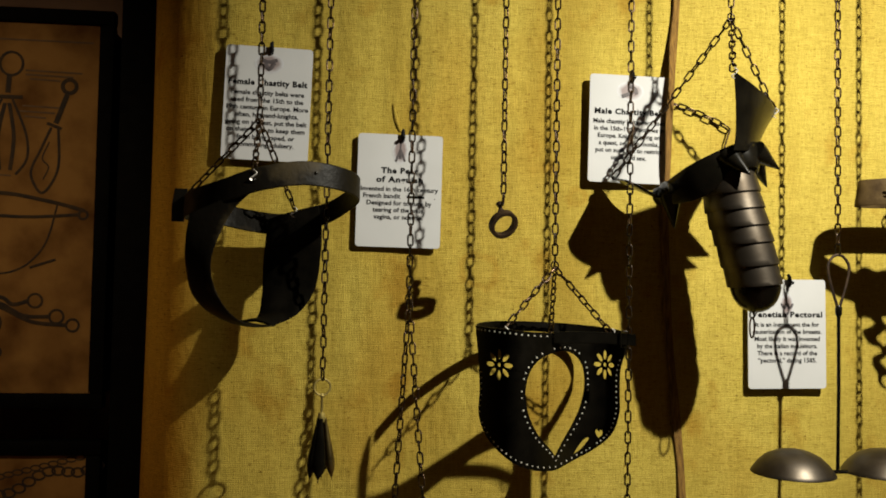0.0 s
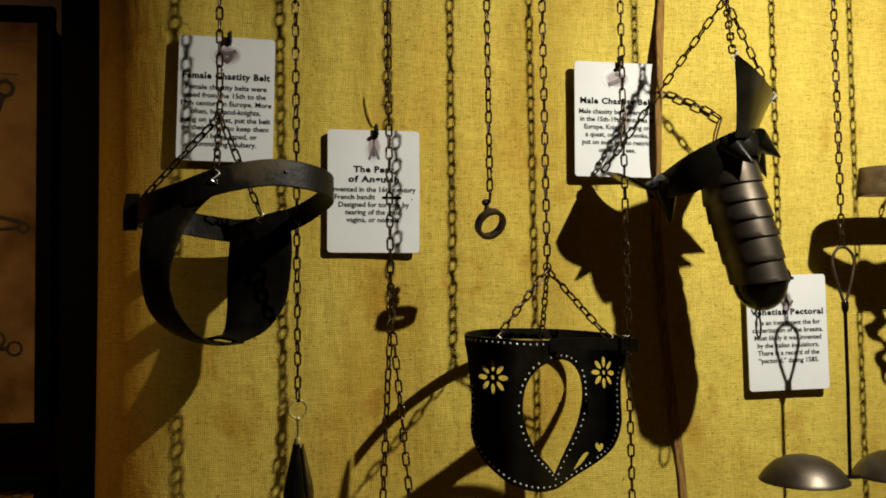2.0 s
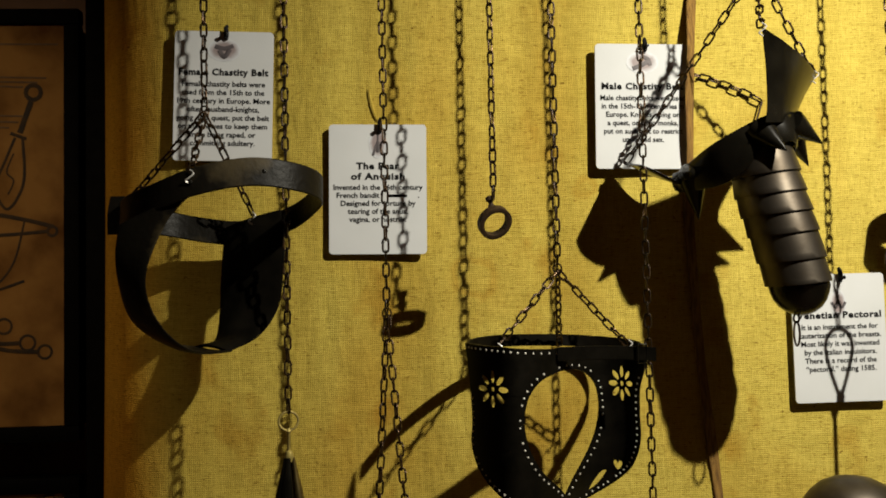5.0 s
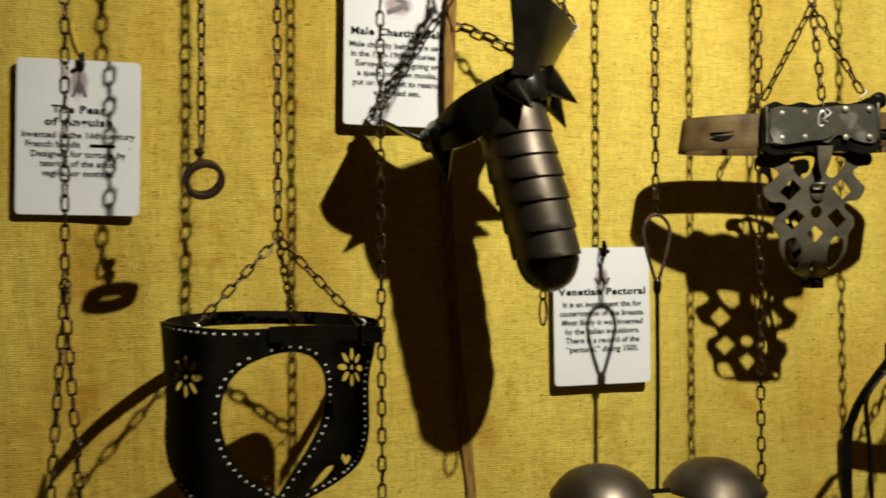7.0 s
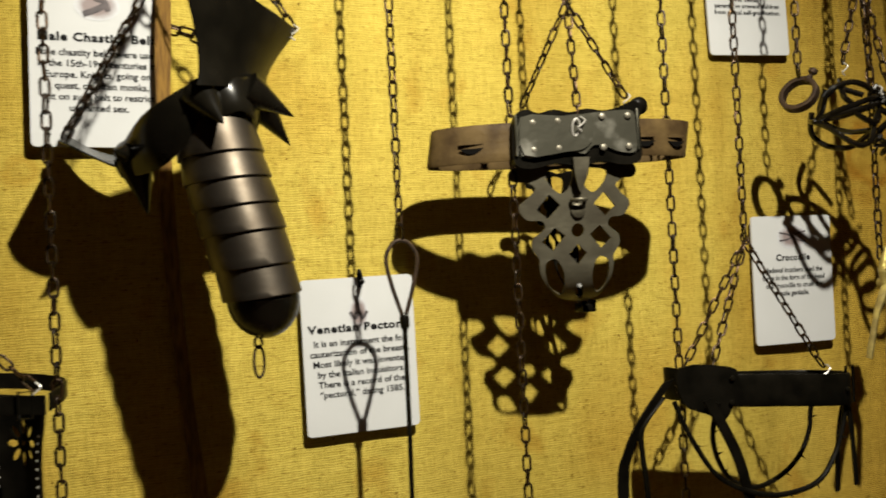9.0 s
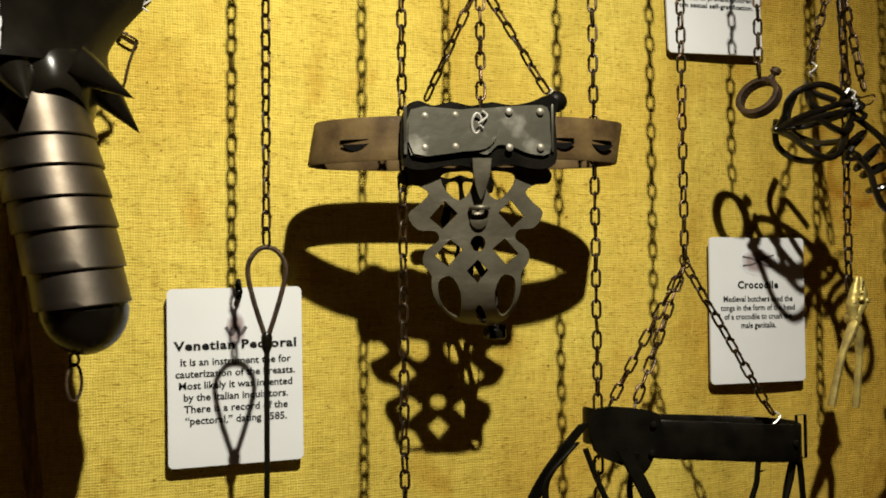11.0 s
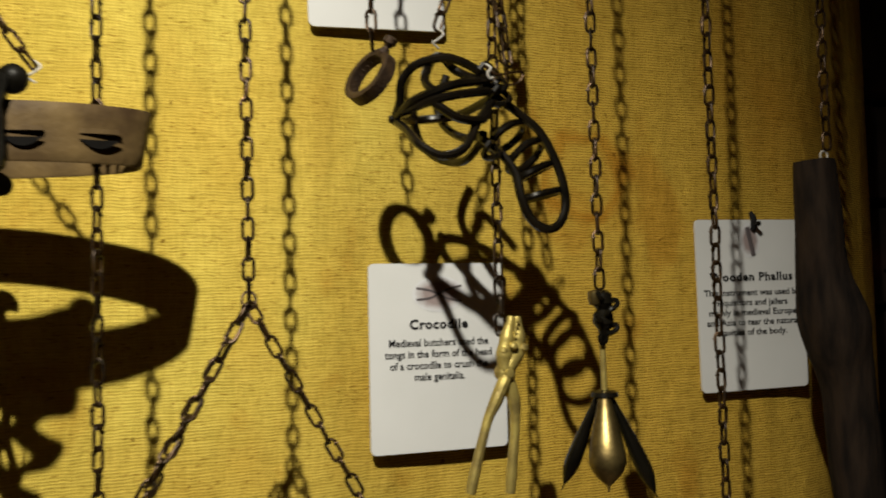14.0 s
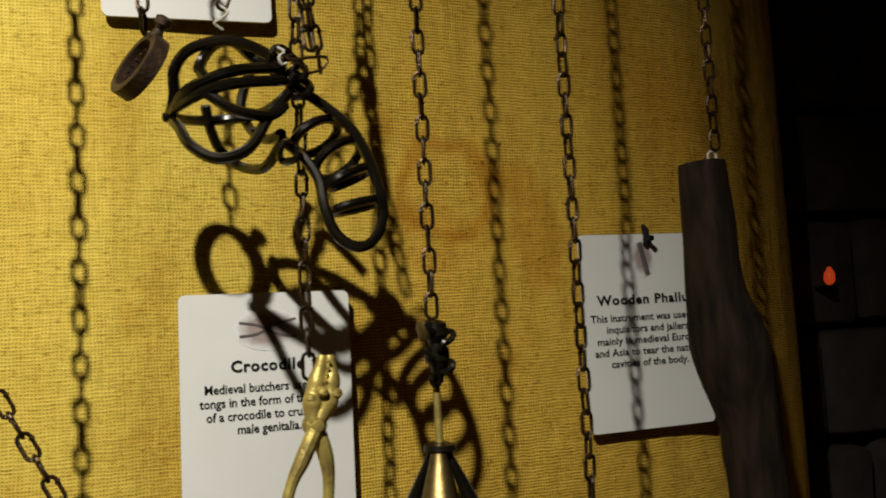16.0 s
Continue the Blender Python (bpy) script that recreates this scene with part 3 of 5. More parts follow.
def card(x, z, lean, titles, lines, text_width, title_width, pitch, drawing, first=0.070, gap=0.018, w=CARD_W, h=CARD_H, pic=(0.030, 0.026, 0.018), pin=True, size=0.0119, name_bar=None, label=""):
    """A printed card with its top left corner at (x, z), on two spacers off the wall."""
    y = 1.496
    turn = pose(x, y, z, 0, lean, 0)

    def at(u, d, w_=0.0):
        return turn @ V((u + w / 2, -w_, -d))

    th = thing("info_card", at(0, h) + V((0, 0.0, 0)), label, "card", "printed cards")
    sheet = part("sheet", cut_plate([(u, v) for u, v in rounded(w, h, 0.006)], [], 0.003, lambda u, v, q: at(u, h - v, q), 0.2), PAPER, th)
    part("spacer", box(at(0, h * 0.35) + V((0, 0.0065, 0)), (0.05, 0.010, 0.05)), CARD_EDGE, th)
    pd, prx, prz = pic
    bm = bmesh.new()
    uvl = bm.loops.layers.uv.new("UVMap")
    ring = [(math.cos(2 * math.pi * k / 28), math.sin(2 * math.pi * k / 28)) for k in range(28)]
    f = bm.faces.new([bm.verts.new(at(c * prx, pd - s * prz, 0.0019)) for c, s in ring])
    for lp, (c, s) in zip(f.loops, ring):
        lp[uvl].uv = (0.5 + c / 2, 0.5 + s / 2)
    part("picture", bm, PRINT, sheet, "faded grey oval photograph")
    bm = bmesh.new()
    for pts, r in drawing:
        tube([at(u * prx, pd - v * prz, 0.0023) for u, v in smooth(pts, 4)], r, 5, False, bm)
    inv = turn.inverted()
    for v in bm.verts:
        q = inv @ v.co
        q.y = -0.0023 + (q.y + 0.0023) * 0.1
        v.co = turn @ q
    part("pictured_object", bm, SHAPE_INK, sheet)

    def put(bm, d, name):
        for v in bm.verts:
            v.co = at(v.co.x, d - v.co.y, 0.0021)
        return part(name, bm, INK, sheet)

    d = first
    for i, t in enumerate(titles):
        put(lettering(t, 0.0145, title_width * len(t) / max(len(q) for q in titles), 0.00055, 1.12), d, "title")
        d += gap
    longest = max(lines, key=len)
    probe = lettering(longest, size)
    xs = [v.co.x for v in probe.verts]
    f = text_width / (max(xs) - min(xs))
    probe.free()
    for i, t in enumerate(lines):
        bm = lettering(t, size, None, 0.00022)
        for v in bm.verts:
            v.co.x *= f
        if name_bar and name_bar[0] == i:
            box((name_bar[1], 0.003, 0), (name_bar[2], 0.0042, 0.0003), None, 0, bm)
        put(bm, d, "text_line")
        d += pitch
    if pin:
        p = part("pin", lathe([(0, 0.0022), (0.012, 0.0022), (0.014, 0.0030), (0.020, 0.0034), (0.022, 0.0)], at(0.004, 0.006) + V((0, 0.004, 0)), (0, -1, 0), 10), BLACK_IRON, th, "black pin")
        tube([at(0.0035, 0.013, 0.004), at(0.004, 0.005, 0.007), at(0.003, -0.004, 0.006), at(0.004, -0.009, 0.001)], 0.0034, 8, False, bm2 := bmesh.new(), taper=lambda q: 0.7 + 0.5 * math.sin(2.6 * q + 0.4))
        part("clip", bm2, INK, th, "black clip")
    return th


BELT = [([(-0.55, 0.35), (0.0, 0.15), (0.55, 0.4)], 0.0035), ([(-0.3, 0.0), (0, -0.6), (0.35, 0.1)], 0.004)]
PEAR = [([(0, 0.8), (0, 0.1)], 0.0016), ([(0, 0.1), (-0.3, -0.3), (-0.55, -0.8)], 0.0022), ([(0, 0.1), (0.3, -0.3), (0.6, -0.8)], 0.0022), ([(0, 0.1), (0, -0.6)], 0.0028)]
TUBE_BELT = [([(-0.1, 0.55), (0.35, 0.3), (0.5, -0.3)], 0.0035), ([(0.4, 0.1), (-0.1, -0.3), (-0.6, -0.6)], 0.004)]
FORK = [([(0, 1.6), (0, 0.0)], 0.0006), ([(-0.9, 0.1), (-0.4, -0.3), (0, 0.0), (0.4, -0.3), (0.9, 0.1)], 0.0022)]
TONG = [([(-0.85, 0.34), (-0.35, 0.22), (0.0, 0.0), (0.35, -0.25), (0.9, -0.42)], 0.0013), ([(-0.85, -0.30), (-0.35, -0.22), (0.0, 0.0), (0.35, 0.25), (0.9, 0.45)], 0.0013)]
STICK = [([(-0.25, 0.75), (0.0, 0.0), (0.3, -0.9)], 0.0036)]
card(-0.389, 1.943, 1.6, ["Female Chastity Belt"], ["Female chastity belts were", "used from the 15th to the", "19th century in Europe. More", "often, husband-knights,", "going on a quest, put the belt", "on their wives to keep them", "from being raped, or", "committing adultery."], 0.144, 0.140, 0.0134, BELT, label="white card on a female chastity belt, pinned to burlap")
card(-0.150, 1.791, 0.7, ["The Pear", "of Anguish"], ["Invented in the 16th century", "French bandit                  .", "Designed for torture by", "tearing of the anus,", "vagina, or nostrils."], 0.130, 0.085, 0.0127, PEAR, first=0.071, gap=0.0165, pic=(0.030, 0.014, 0.024), name_bar=(1, 0.030, 0.032), label="white card on the pear of anguish, pinned to burlap")
card(0.279, 1.918, 0.9, ["Male Chastity Belt"], ["Male chastity belts were used", "in the 15th-19th centuries in", "Europe. Knights, going on", "a quest, or often monks,", "put on such belt to restrict", "unwanted sex."], 0.138, 0.134, 0.0135, TUBE_BELT, first=0.074, h=0.203, label="white card on a male chastity belt, pinned to burlap")
card(0.587, 1.538, -0.6, ["Venetian Pectoral"], ["It is an instrument the for", "cauterization of the breasts.", "Most likely it was invented", "by the Italian inquisitors.", "There is a record of the", "\u201cpectoral,\u201d dating 1585."], 0.136, 0.140, 0.0135, FORK, first=0.071, pic=(0.048, 0.013, 0.022), label="white card on the pectoral, pinned to burlap")
card(1.310, 1.601, 0.3, ["Crocodile"], ["Medieval butchers used the", "tongs in the form of the head", "of a crocodile to crush the", "male genitalia."], 0.124, 0.068, 0.0124, TONG, w=0.158, first=0.072, gap=0.0190, pic=(0.034, 0.030, 0.020), size=0.0116, pin=False, label="white card on the crocodile tongs, on burlap")
card(1.244, 2.064, -1.8, ["20th century"], ["parents, to prevent children", "from sexual self-gratification."], 0.128, 0.06, 0.0105, BELT, first=0.120, gap=0.0105, size=0.0095, label="white card with small print high on burlap")
card(1.726, 1.650, -0.3, ["Wooden Phallus"], ["This instrument was used by", "inquisitors and jailers", "mainly in medieval Europe", "and Asia to tear the natural", "cavities of the body."], 0.138, 0.126, 0.0124, STICK, first=0.077, gap=0.0185, h=0.214, w=0.160, pic=(0.026, 0.015, 0.022), size=0.0112, label="white card on the wooden phallus, pinned to burlap")

# ---- female chastity belt ----
hanging_chain((-0.308, 1.334, 1.781), "iron chain with a three-leg bridle above the leather belt", [(-0.428, 1.372, 1.655), (-0.302, 1.232, 1.682), (-0.255, 1.405, 1.642)], [(-0.302, 1.226, 1.676), (-0.255, 1.398, 1.637)])
fcb = thing("chastity_belt", (-0.29, 1.33, 1.44), "worn black leather and iron female chastity belt hanging from chains", "belt")
ring = [(-0.147, 1.31, 1.669), (-0.175, 1.262, 1.678), (-0.23, 1.236, 1.682), (-0.296, 1.229, 1.670), (-0.350, 1.243, 1.652), (-0.402, 1.29, 1.640), (-0.424, 1.36, 1.635),
        (-0.385, 1.42, 1.632), (-0.33, 1.437, 1.622), (-0.274, 1.44, 1.618), (-0.204, 1.42, 1.636), (-0.162, 1.37, 1.657)]
part("waist_band", ribbon([(x, y, z, 0.0, 0.002, 0.0185) for x, y, z in ring], 0.0035, True, 6), OLD_LEATHER, fcb)
part("front_strap", ribbon([(-0.345, 1.243, 1.640, 0.052, -0.008, 0.022), (-0.368, 1.246, 1.602, 0.034, -0.004, 0.020), (-0.385, 1.262, 1.545, 0.021, -0.014, 0.004), (-0.376, 1.29, 1.492, 0.023, -0.016, -0.003),
                            (-0.345, 1.33, 1.457, 0.026, -0.020, -0.006), (-0.305, 1.368, 1.450, 0.029, -0.018, -0.002)], 0.0035, False, 7, bow=0.003), OLD_LEATHER, fcb)
part("pouch", ribbon([(-0.310, 1.364, 1.449, 0.028, -0.018, -0.002), (-0.278, 1.386, 1.462, 0.034, -0.014, 0.004), (-0.262, 1.398, 1.50, 0.044, -0.014, 0.004), (-0.258, 1.405, 1.55, 0.049, -0.022, 0.006),
                      (-0.256, 1.410, 1.60, 0.048, -0.020, 0.009), (-0.258, 1.418, 1.636, 0.043, -0.014, 0.012)], 0.004, False, 7, bow=-0.006), BLACK_LEATHER, fcb, "black leather pouch")
part("side_tab", ribbon([(-0.430, 1.345, 1.665, 0.010, 0.0, 0), (-0.433, 1.345, 1.64, 0.011, 0, 0), (-0.434, 1.345, 1.612, 0.010, 0, 0)], 0.003), OLD_LEATHER, fcb)
for x, y, z in ((-0.302, 1.2262, 1.668), (-0.212, 1.240, 1.683), (-0.425, 1.342, 1.648)):
    part("rivet", lathe([(0, 0.0028), (0.001, 0.0026), (0.0018, 0.0015), (0.002, 0)], (x, y, z), (0, -1, 0), 10), BLACK_IRON, fcb)


# ---- pears ----
def pod(top, tip, width, mat, parent, facing=(0, -1, 0), flat=0.6, name="petal"):
    a, b = V(top), V(tip)
    n = (b - a).length
    prof = [(0, width * 0.16)] + [(n * s, width / 2 * (0.3 + 0.7 * math.sin(math.pi * min(1, s * 0.72) ** 1.25)) * (1 if s < 0.72 else math.cos((s - 0.72) / 0.28 * math.pi / 2) ** 0.75)) for s in (0.1, 0.2, 0.3, 0.4, 0.5, 0.6, 0.68, 0.76, 0.84, 0.9, 0.95)] + [(n, width * 0.045), (n * 1.05, width * 0.03), (n * 1.06, 0)]
    return part(name, lathe(prof, a, b - a, 16, flat=flat, facing=facing), mat, parent)


hanging_chain((-0.199, 1.345, 1.362), "straight iron chain holding a closed dark pear", turn=70)
pear = thing("choke_pear", (-0.198, 1.345, 1.20), "small closed pear of anguish, dark metal with ring handle", "instrument", "pears of anguish")
part("ring_handle", tube([(-0.199 + 0.013 * math.cos(a), 1.345 + 0.003 * math.cos(a), 1.350 + 0.013 * math.sin(a)) for a in (2 * math.pi * k / 20 for k in range(20))], 0.0018, 8, True), BRASS, pear)
part("screw", lathe([(0, 0.002), (0.004, 0.0045), (0.008, 0.002), (0.03, 0.002), (0.032, 0.005), (0.040, 0.007), (0.046, 0.005)], (-0.199, 1.345, 1.340), (0, 0, -1), 12), BRASS, pear)
for dx, dy in ((-0.016, -0.006), (0.019, 0.002), (-0.002, -0.016), (0.002, 0.016)):
    pod((-0.199 + dx * 0.3, 1.345 + dy * 0.3, 1.300), (-0.200 + dx, 1.345 + dy, 1.205), 0.022, BLACK_IRON if dx < 0.01 else AGED_BRASS, pear, (dx, dy, 0), 0.7)

hanging_chain((1.486, 1.306, 1.568), "straight iron chain holding an open brass pear", turn=15)
pear = thing("choke_pear", (1.486, 1.305, 1.38), "opened pear of anguish, one brass petal between dark ones", "instrument", "pears of anguish")
bm = lathe([(0, 0.004), (0.003, 0.0085), (0.012, 0.010), (0.018, 0.006), (0.022, 0.0095), (0.031, 0.010), (0.036, 0.0055), (0.048, 0.004)], (1.488, 1.305, 1.566), (0, 0, -1), 12)
part("key_block", bm, BLACK_IRON, pear, "black knotted iron key block")
for dx, dy, dz, r in ((-0.008, -0.006, -0.006, 0.0055), (0.009, -0.004, -0.014, 0.006), (-0.009, -0.005, -0.026, 0.0055), (0.008, -0.006, -0.036, 0.005), (-0.006, -0.004, -0.046, 0.0045), (0.001, -0.009, -0.020, 0.005)):
    c, a1 = V((1.488 + dx * 0.7, 1.305 + dy, 1.566 + dz)), V((dx, dy, 0.006)).normalized()
    b1 = a1.orthogonal().normalized()
    part("knot", tube([c + a1 * r * 1.15 * math.cos(q) + b1 * r * 0.75 * math.sin(q) for q in (2 * math.pi * k / 12 for k in range(12))], 0.0024, 6, True), BLACK_IRON, pear)
part("knob", lathe([(0, 0), (0.002, 0.006), (0.008, 0.0065), (0.014, 0.005), (0.016, 0)], (1.478, 1.302, 1.567), (0, 0, -1), 12), AGED_BRASS, pear)
part("screw", tube([(1.486, 1.305, 1.522), (1.486, 1.304, 1.462)], 0.0028, 10), BRASS, pear)
part("collar", lathe([(0, 0.006), (0.002, 0.012), (0.006, 0.013), (0.009, 0.008)], (1.486, 1.304, 1.474), (0, 0, -1), 14), BLACK_IRON, pear)
pod((1.483, 1.299, 1.472), (1.473, 1.279, 1.392), 0.034, AGED_BRASS, pear, (-0.54, -0.84, 0.2), 0.7)
pod((1.482, 1.308, 1.470), (1.452, 1.326, 1.386), 0.022, BLACK_IRON, pear, (0.84, -0.54, 0), 0.7)
pod((1.490, 1.302, 1.470), (1.523, 1.283, 1.380), 0.022, BLACK_IRON, pear, (0.84, -0.54, 0), 0.7)
pod((1.489, 1.311, 1.470), (1.500, 1.332, 1.388), 0.026, BLACK_IRON, pear, (0.54, 0.84, 0.2), 0.7)

# ---- bare bridle and long chains ----
hanging_chain((-0.061, 1.349, 1.496), "iron chain forking into two long legs", [(-0.088, 1.33, 1.02), (-0.022, 1.31, 1.02)], turn=10)
hanging_chain((0.308, 1.344, 1.0), "long straight iron chain against the burlap", turn=5)
hanging_chain((0.827, 1.334, 1.0), "long straight iron chain against the burlap", turn=40)
hanging_chain((1.049, 1.330, 1.0), "long straight iron chain against the burlap", turn=25)
hanging_chain((1.610, 1.298, 1.0), "long straight iron chain against the burlap", turn=0)


# ---- toothed rings ----
def toothed_ring(centre, axis, radius, height, mat, label, knob):
    c, a = V(centre), V(axis).normalized()
    u = a.orthogonal().normalized()
    w = a.cross(u)
    th = thing("toothed_ring", c - V((0, 0, radius)), label, "ring", "toothed rings")
    pts = []
    for k in range(28):
        t = 2 * math.pi * k / 28
        p = c + (u * math.cos(t) + w * math.sin(t)) * radius
        pts.append((*p, *(a * height / 2)))
    part("band", ribbon(pts, 0.0066, True, 1), mat, th)
    for k in range(22):
        t = 2 * math.pi * k / 22
        d = u * math.cos(t) + w * math.sin(t)
        part("tooth", lathe([(0, 0.0020), (0.0045, 0)], c + d * (radius - 0.0008), -d, 5), mat, th)
    k = V(knob)
    d = (k - c).normalized()
    part("screw_knob", lathe([(-0.004, 0.004), (0.001, 0.006), (0.004, 0.0045), (0.007, 0.003), (0.009, 0.004), (0.011, 0.0065), (0.016, 0.0065), (0.018, 0.003)], c + d * radius, d, 12), mat, th)
    return th


hanging_chain((0.0925, 1.346, 1.654), "thin iron chain holding a small toothed ring", turn=35)
toothed_ring((0.0945, 1.355, 1.6210), (0.30, -0.80, -0.52), 0.0215, 0.012, RUST, "small rusty toothed ring with a screw knob on a chain", (0.088, 1.36, 1.66))
hanging_chain((1.282, 1.345, 1.792), "thin iron chain holding a small toothed ring", turn=35)
toothed_ring((1.279, 1.342, 1.765), (-0.80, -0.38, 0.45), 0.0238, 0.013, RUST, "rusty toothed ring tilted edge-on beside the wire cage", (1.298, 1.330, 1.80))

# ---- dotted leather belt ----
hanging_chain((0.182, 1.350, 1.554), "iron chain with a three-leg bridle above the dotted belt", [(0.088, 1.298, 1.448), (0.205, 1.475, 1.436), (0.285, 1.372, 1.442)], [(0.088, 1.290, 1.446), (0.285, 1.365, 1.441)])
SB_X = 0.172
HIP = np.array(smooth([(-0.150, 0.048, 1.330), (-0.120, 0.060, 1.308), (-0.092, 0.079, 1.282), (-0.060, 0.104, 1.262), (-0.03, 0.138, 1.276), (0.0, 0.180, 1.318), (0.03, 0.220, 1.358), (0.055, 0.248, 1.372), (0.092, 0.274, 1.360), (0.120, 0.287, 1.343), (0.150, 0.298, 1.320)], 6))


def hip_way(s):
    """Place and outward direction of the panel, s along its length."""
    a, b, p, q = (V((np.interp(u, HIP[:, 0], HIP[:, 1]), np.interp(u, HIP[:, 0], HIP[:, 2]), 0)) for u in (s - 0.006, s + 0.006, s, s))
    d = (b - a).normalized()
    return p, V((d.y, -d.x, 0))


def on_hip(s, z, w):
    p, out = hip_way(s)
    return p - out * w + V((0, 0.10 * max(0, 1.30 - z), z))


sb = thing("dotted_belt", (SB_X, 1.35, 1.222), "black leather chastity belt with flower cut-outs and rows of pale dots", "belt")
outline = [(-0.150, 1.453), (-0.07, 1.450), (0, 1.443), (0.07, 1.438), (0.150, 1.434)] + [(p[0], p[1]) for p in smooth([(0.142, 1.408), (0.130, 1.382), (0.128, 1.345), (0.128, 1.310), (0.108, 1.272), (0.062, 1.240), (0.012, 1.222), (-0.012, 1.222), (-0.056, 1.240), (-0.102, 1.268), (-0.134, 1.310), (-0.132, 1.350), (-0.136, 1.392)], 4)]
hole = flat2([(0.86 * u, v) for u, v in [(0.004, 1.413), (-0.028, 1.405), (-0.048, 1.384), (-0.055, 1.352), (-0.049, 1.318), (-0.033, 1.286), (-0.013, 1.260), (-0.001, 1.243), (0.001, 1.243), (0.013, 1.262), (0.033, 1.290), (0.048, 1.320), (0.055, 1.354), (0.050, 1.386), (0.032, 1.406)]], 4)
cuts = [hole]
for s, z in ((-0.092, 1.394), (0.090, 1.388)):
    for k in range(8):
        a = 2 * math.pi * k / 8 + math.pi / 2
        cuts.append(ellipse(s + 0.0165 * math.cos(a), z + 0.0165 * math.sin(a), 0.0085, 0.0041, a, 10))
    cuts.append(ellipse(s, z, 0.0036, 0.0036, 0, 8))
cuts.append(flat2([(0.078, 1.264), (0.071, 1.272), (0.072, 1.278), (0.077, 1.277), (0.079, 1.274), (0.082, 1.278), (0.087, 1.276), (0.086, 1.270)], 2))
cuts.append(flat2([(0.030, 1.238), (0.044, 1.244), (0.058, 1.262), (0.046, 1.260)], 3))
part("front_panel", cut_plate(outline, cuts, 0.003, on_hip), BLACK_LEATHER, sb)
# raised pale dots stand in for punched holes with light coming through
bm = bmesh.new()


def dots(loop, inset_to, gap, closed):
    pts = [np.array(p) for p in loop]
    pts = pts + [pts[0]] if closed else pts
    carry = 0.0
    for a, b in zip(pts, pts[1:]):
        n = np.linalg.norm(b - a)
        while carry < n:
            p = a + (b - a) * carry / n
            d = inset_to - p
            p = p + d / np.linalg.norm(d) * 0.006 * (1 if closed is False else -1)
            c = on_hip(p[0], p[1], -0.0014)
            nrm = hip_way(p[0])[1]
            if random.random() > 0.07:
                r = random.uniform(0.0014, 0.0019)
                lathe([(0, r), (0.0010, r * 0.8), (0.0017, 0)], c, nrm, 6, bm)
            carry += gap
        carry -= n


dots(hole, np.array((0.0, 1.34)), 0.0088, True)
dots(outline[:5], np.array((0.0, 1.2)), 0.0095, False)
dots(outline[5:31], np.array((0.0, 1.36)), 0.0095, False)
dots(outline[31:], np.array((0.0, 1.36)), 0.0095, False)
tagged(part("hole_dots", bm, PALE_DOT, sb, "rows of raised pale dots in place of lit punched holes"), kind="stuff")
ends = [(0.050, 1.335, 1.444), (0.062, 1.385, 1.446), (0.105, 1.44, 1.447), (0.18, 1.472, 1.445), (0.255, 1.470, 1.441), (0.308, 1.420, 1.436), (0.302, 1.330, 1.432)]
part("back_strap", ribbon([(x, y, z, 0, 0.001, 0.009) for x, y, z in ends], 0.003), BLACK_LEATHER, sb)
part("belt_tongue", ribbon([(x, y, z, 0, 0, 0.0095) for x, y, z in ((0.170, 1.301, 1.4365), (0.200, 1.303, 1.437), (0.235, 1.303, 1.437), (0.270, 1.299, 1.436), (0.302, 1.289, 1.4345))], 0.003, steps=3), BLACK_LEATHER, sb)
bk = V((0.284, 1.293, 1.4355))
part("buckle", tube([bk + V((0.006 * c, -0.001, 0.013 * s)) for c, s in ((1, 1), (-1, 1), (-1, -1), (1, -1))], 0.0014, 6, True), BLACK_IRON, sb)

# ---- spiked male belt with jointed sheath ----
hanging_chain((0.477, 1.328, 1.982), "iron chain with a three-leg bridle above the spiked belt", [(0.440, 1.240, 1.866), (0.572, 1.364, 1.832), (0.314, 1.460, 1.718)], [(0.440, 1.235, 1.862), (0.571, 1.358, 1.828)])
mb = thing("spiked_belt", (0.47, 1.31, 1.47), "blackened iron male chastity belt with spikes and jointed steel sheath", "belt")


def band(edges, thick, bow=0.0, steps=6):
    """A bent sheet between an upper and a lower edge."""
    rows = [(*((V(a) + V(b)) / 2), *((V(a) - V(b)) / 2)) for a, b in edges]
    return ribbon(rows, thick, steps=steps, bow=bow)


part("side_wing", band([((0.314, 1.484, 1.728), (0.316, 1.388, 1.705)), ((0.326, 1.484, 1.720), (0.330, 1.376, 1.697)), ((0.346, 1.474, 1.707), (0.352, 1.372, 1.685)), ((0.372, 1.462, 1.698), (0.374, 1.376, 1.676)), ((0.404, 1.455, 1.690), (0.392, 1.384, 1.681))], 0.003, -0.003), BLACK_IRON, mb)
# last three rows, hidden behind the sheath, are deepened to fill out the cast shadow
part("collar_band", band([((0.374, 1.412, 1.694), (0.378, 1.412, 1.668)), ((0.379, 1.385, 1.699), (0.384, 1.388, 1.664)),
                          ((0.401, 1.332, 1.723), (0.418, 1.330, 1.668)), ((0.430, 1.306, 1.741), (0.446, 1.302, 1.690)), ((0.463, 1.292, 1.757), (0.474, 1.292, 1.710)), ((0.494, 1.298, 1.766), (0.500, 1.288, 1.722)),
                          ((0.522, 1.330, 1.769), (0.518, 1.318, 1.712)), ((0.524, 1.372, 1.768), (0.516, 1.370, 1.694)), ((0.505, 1.425, 1.764), (0.500, 1.425, 1.700))], 0.003, 0.004), BLACK_IRON, mb)
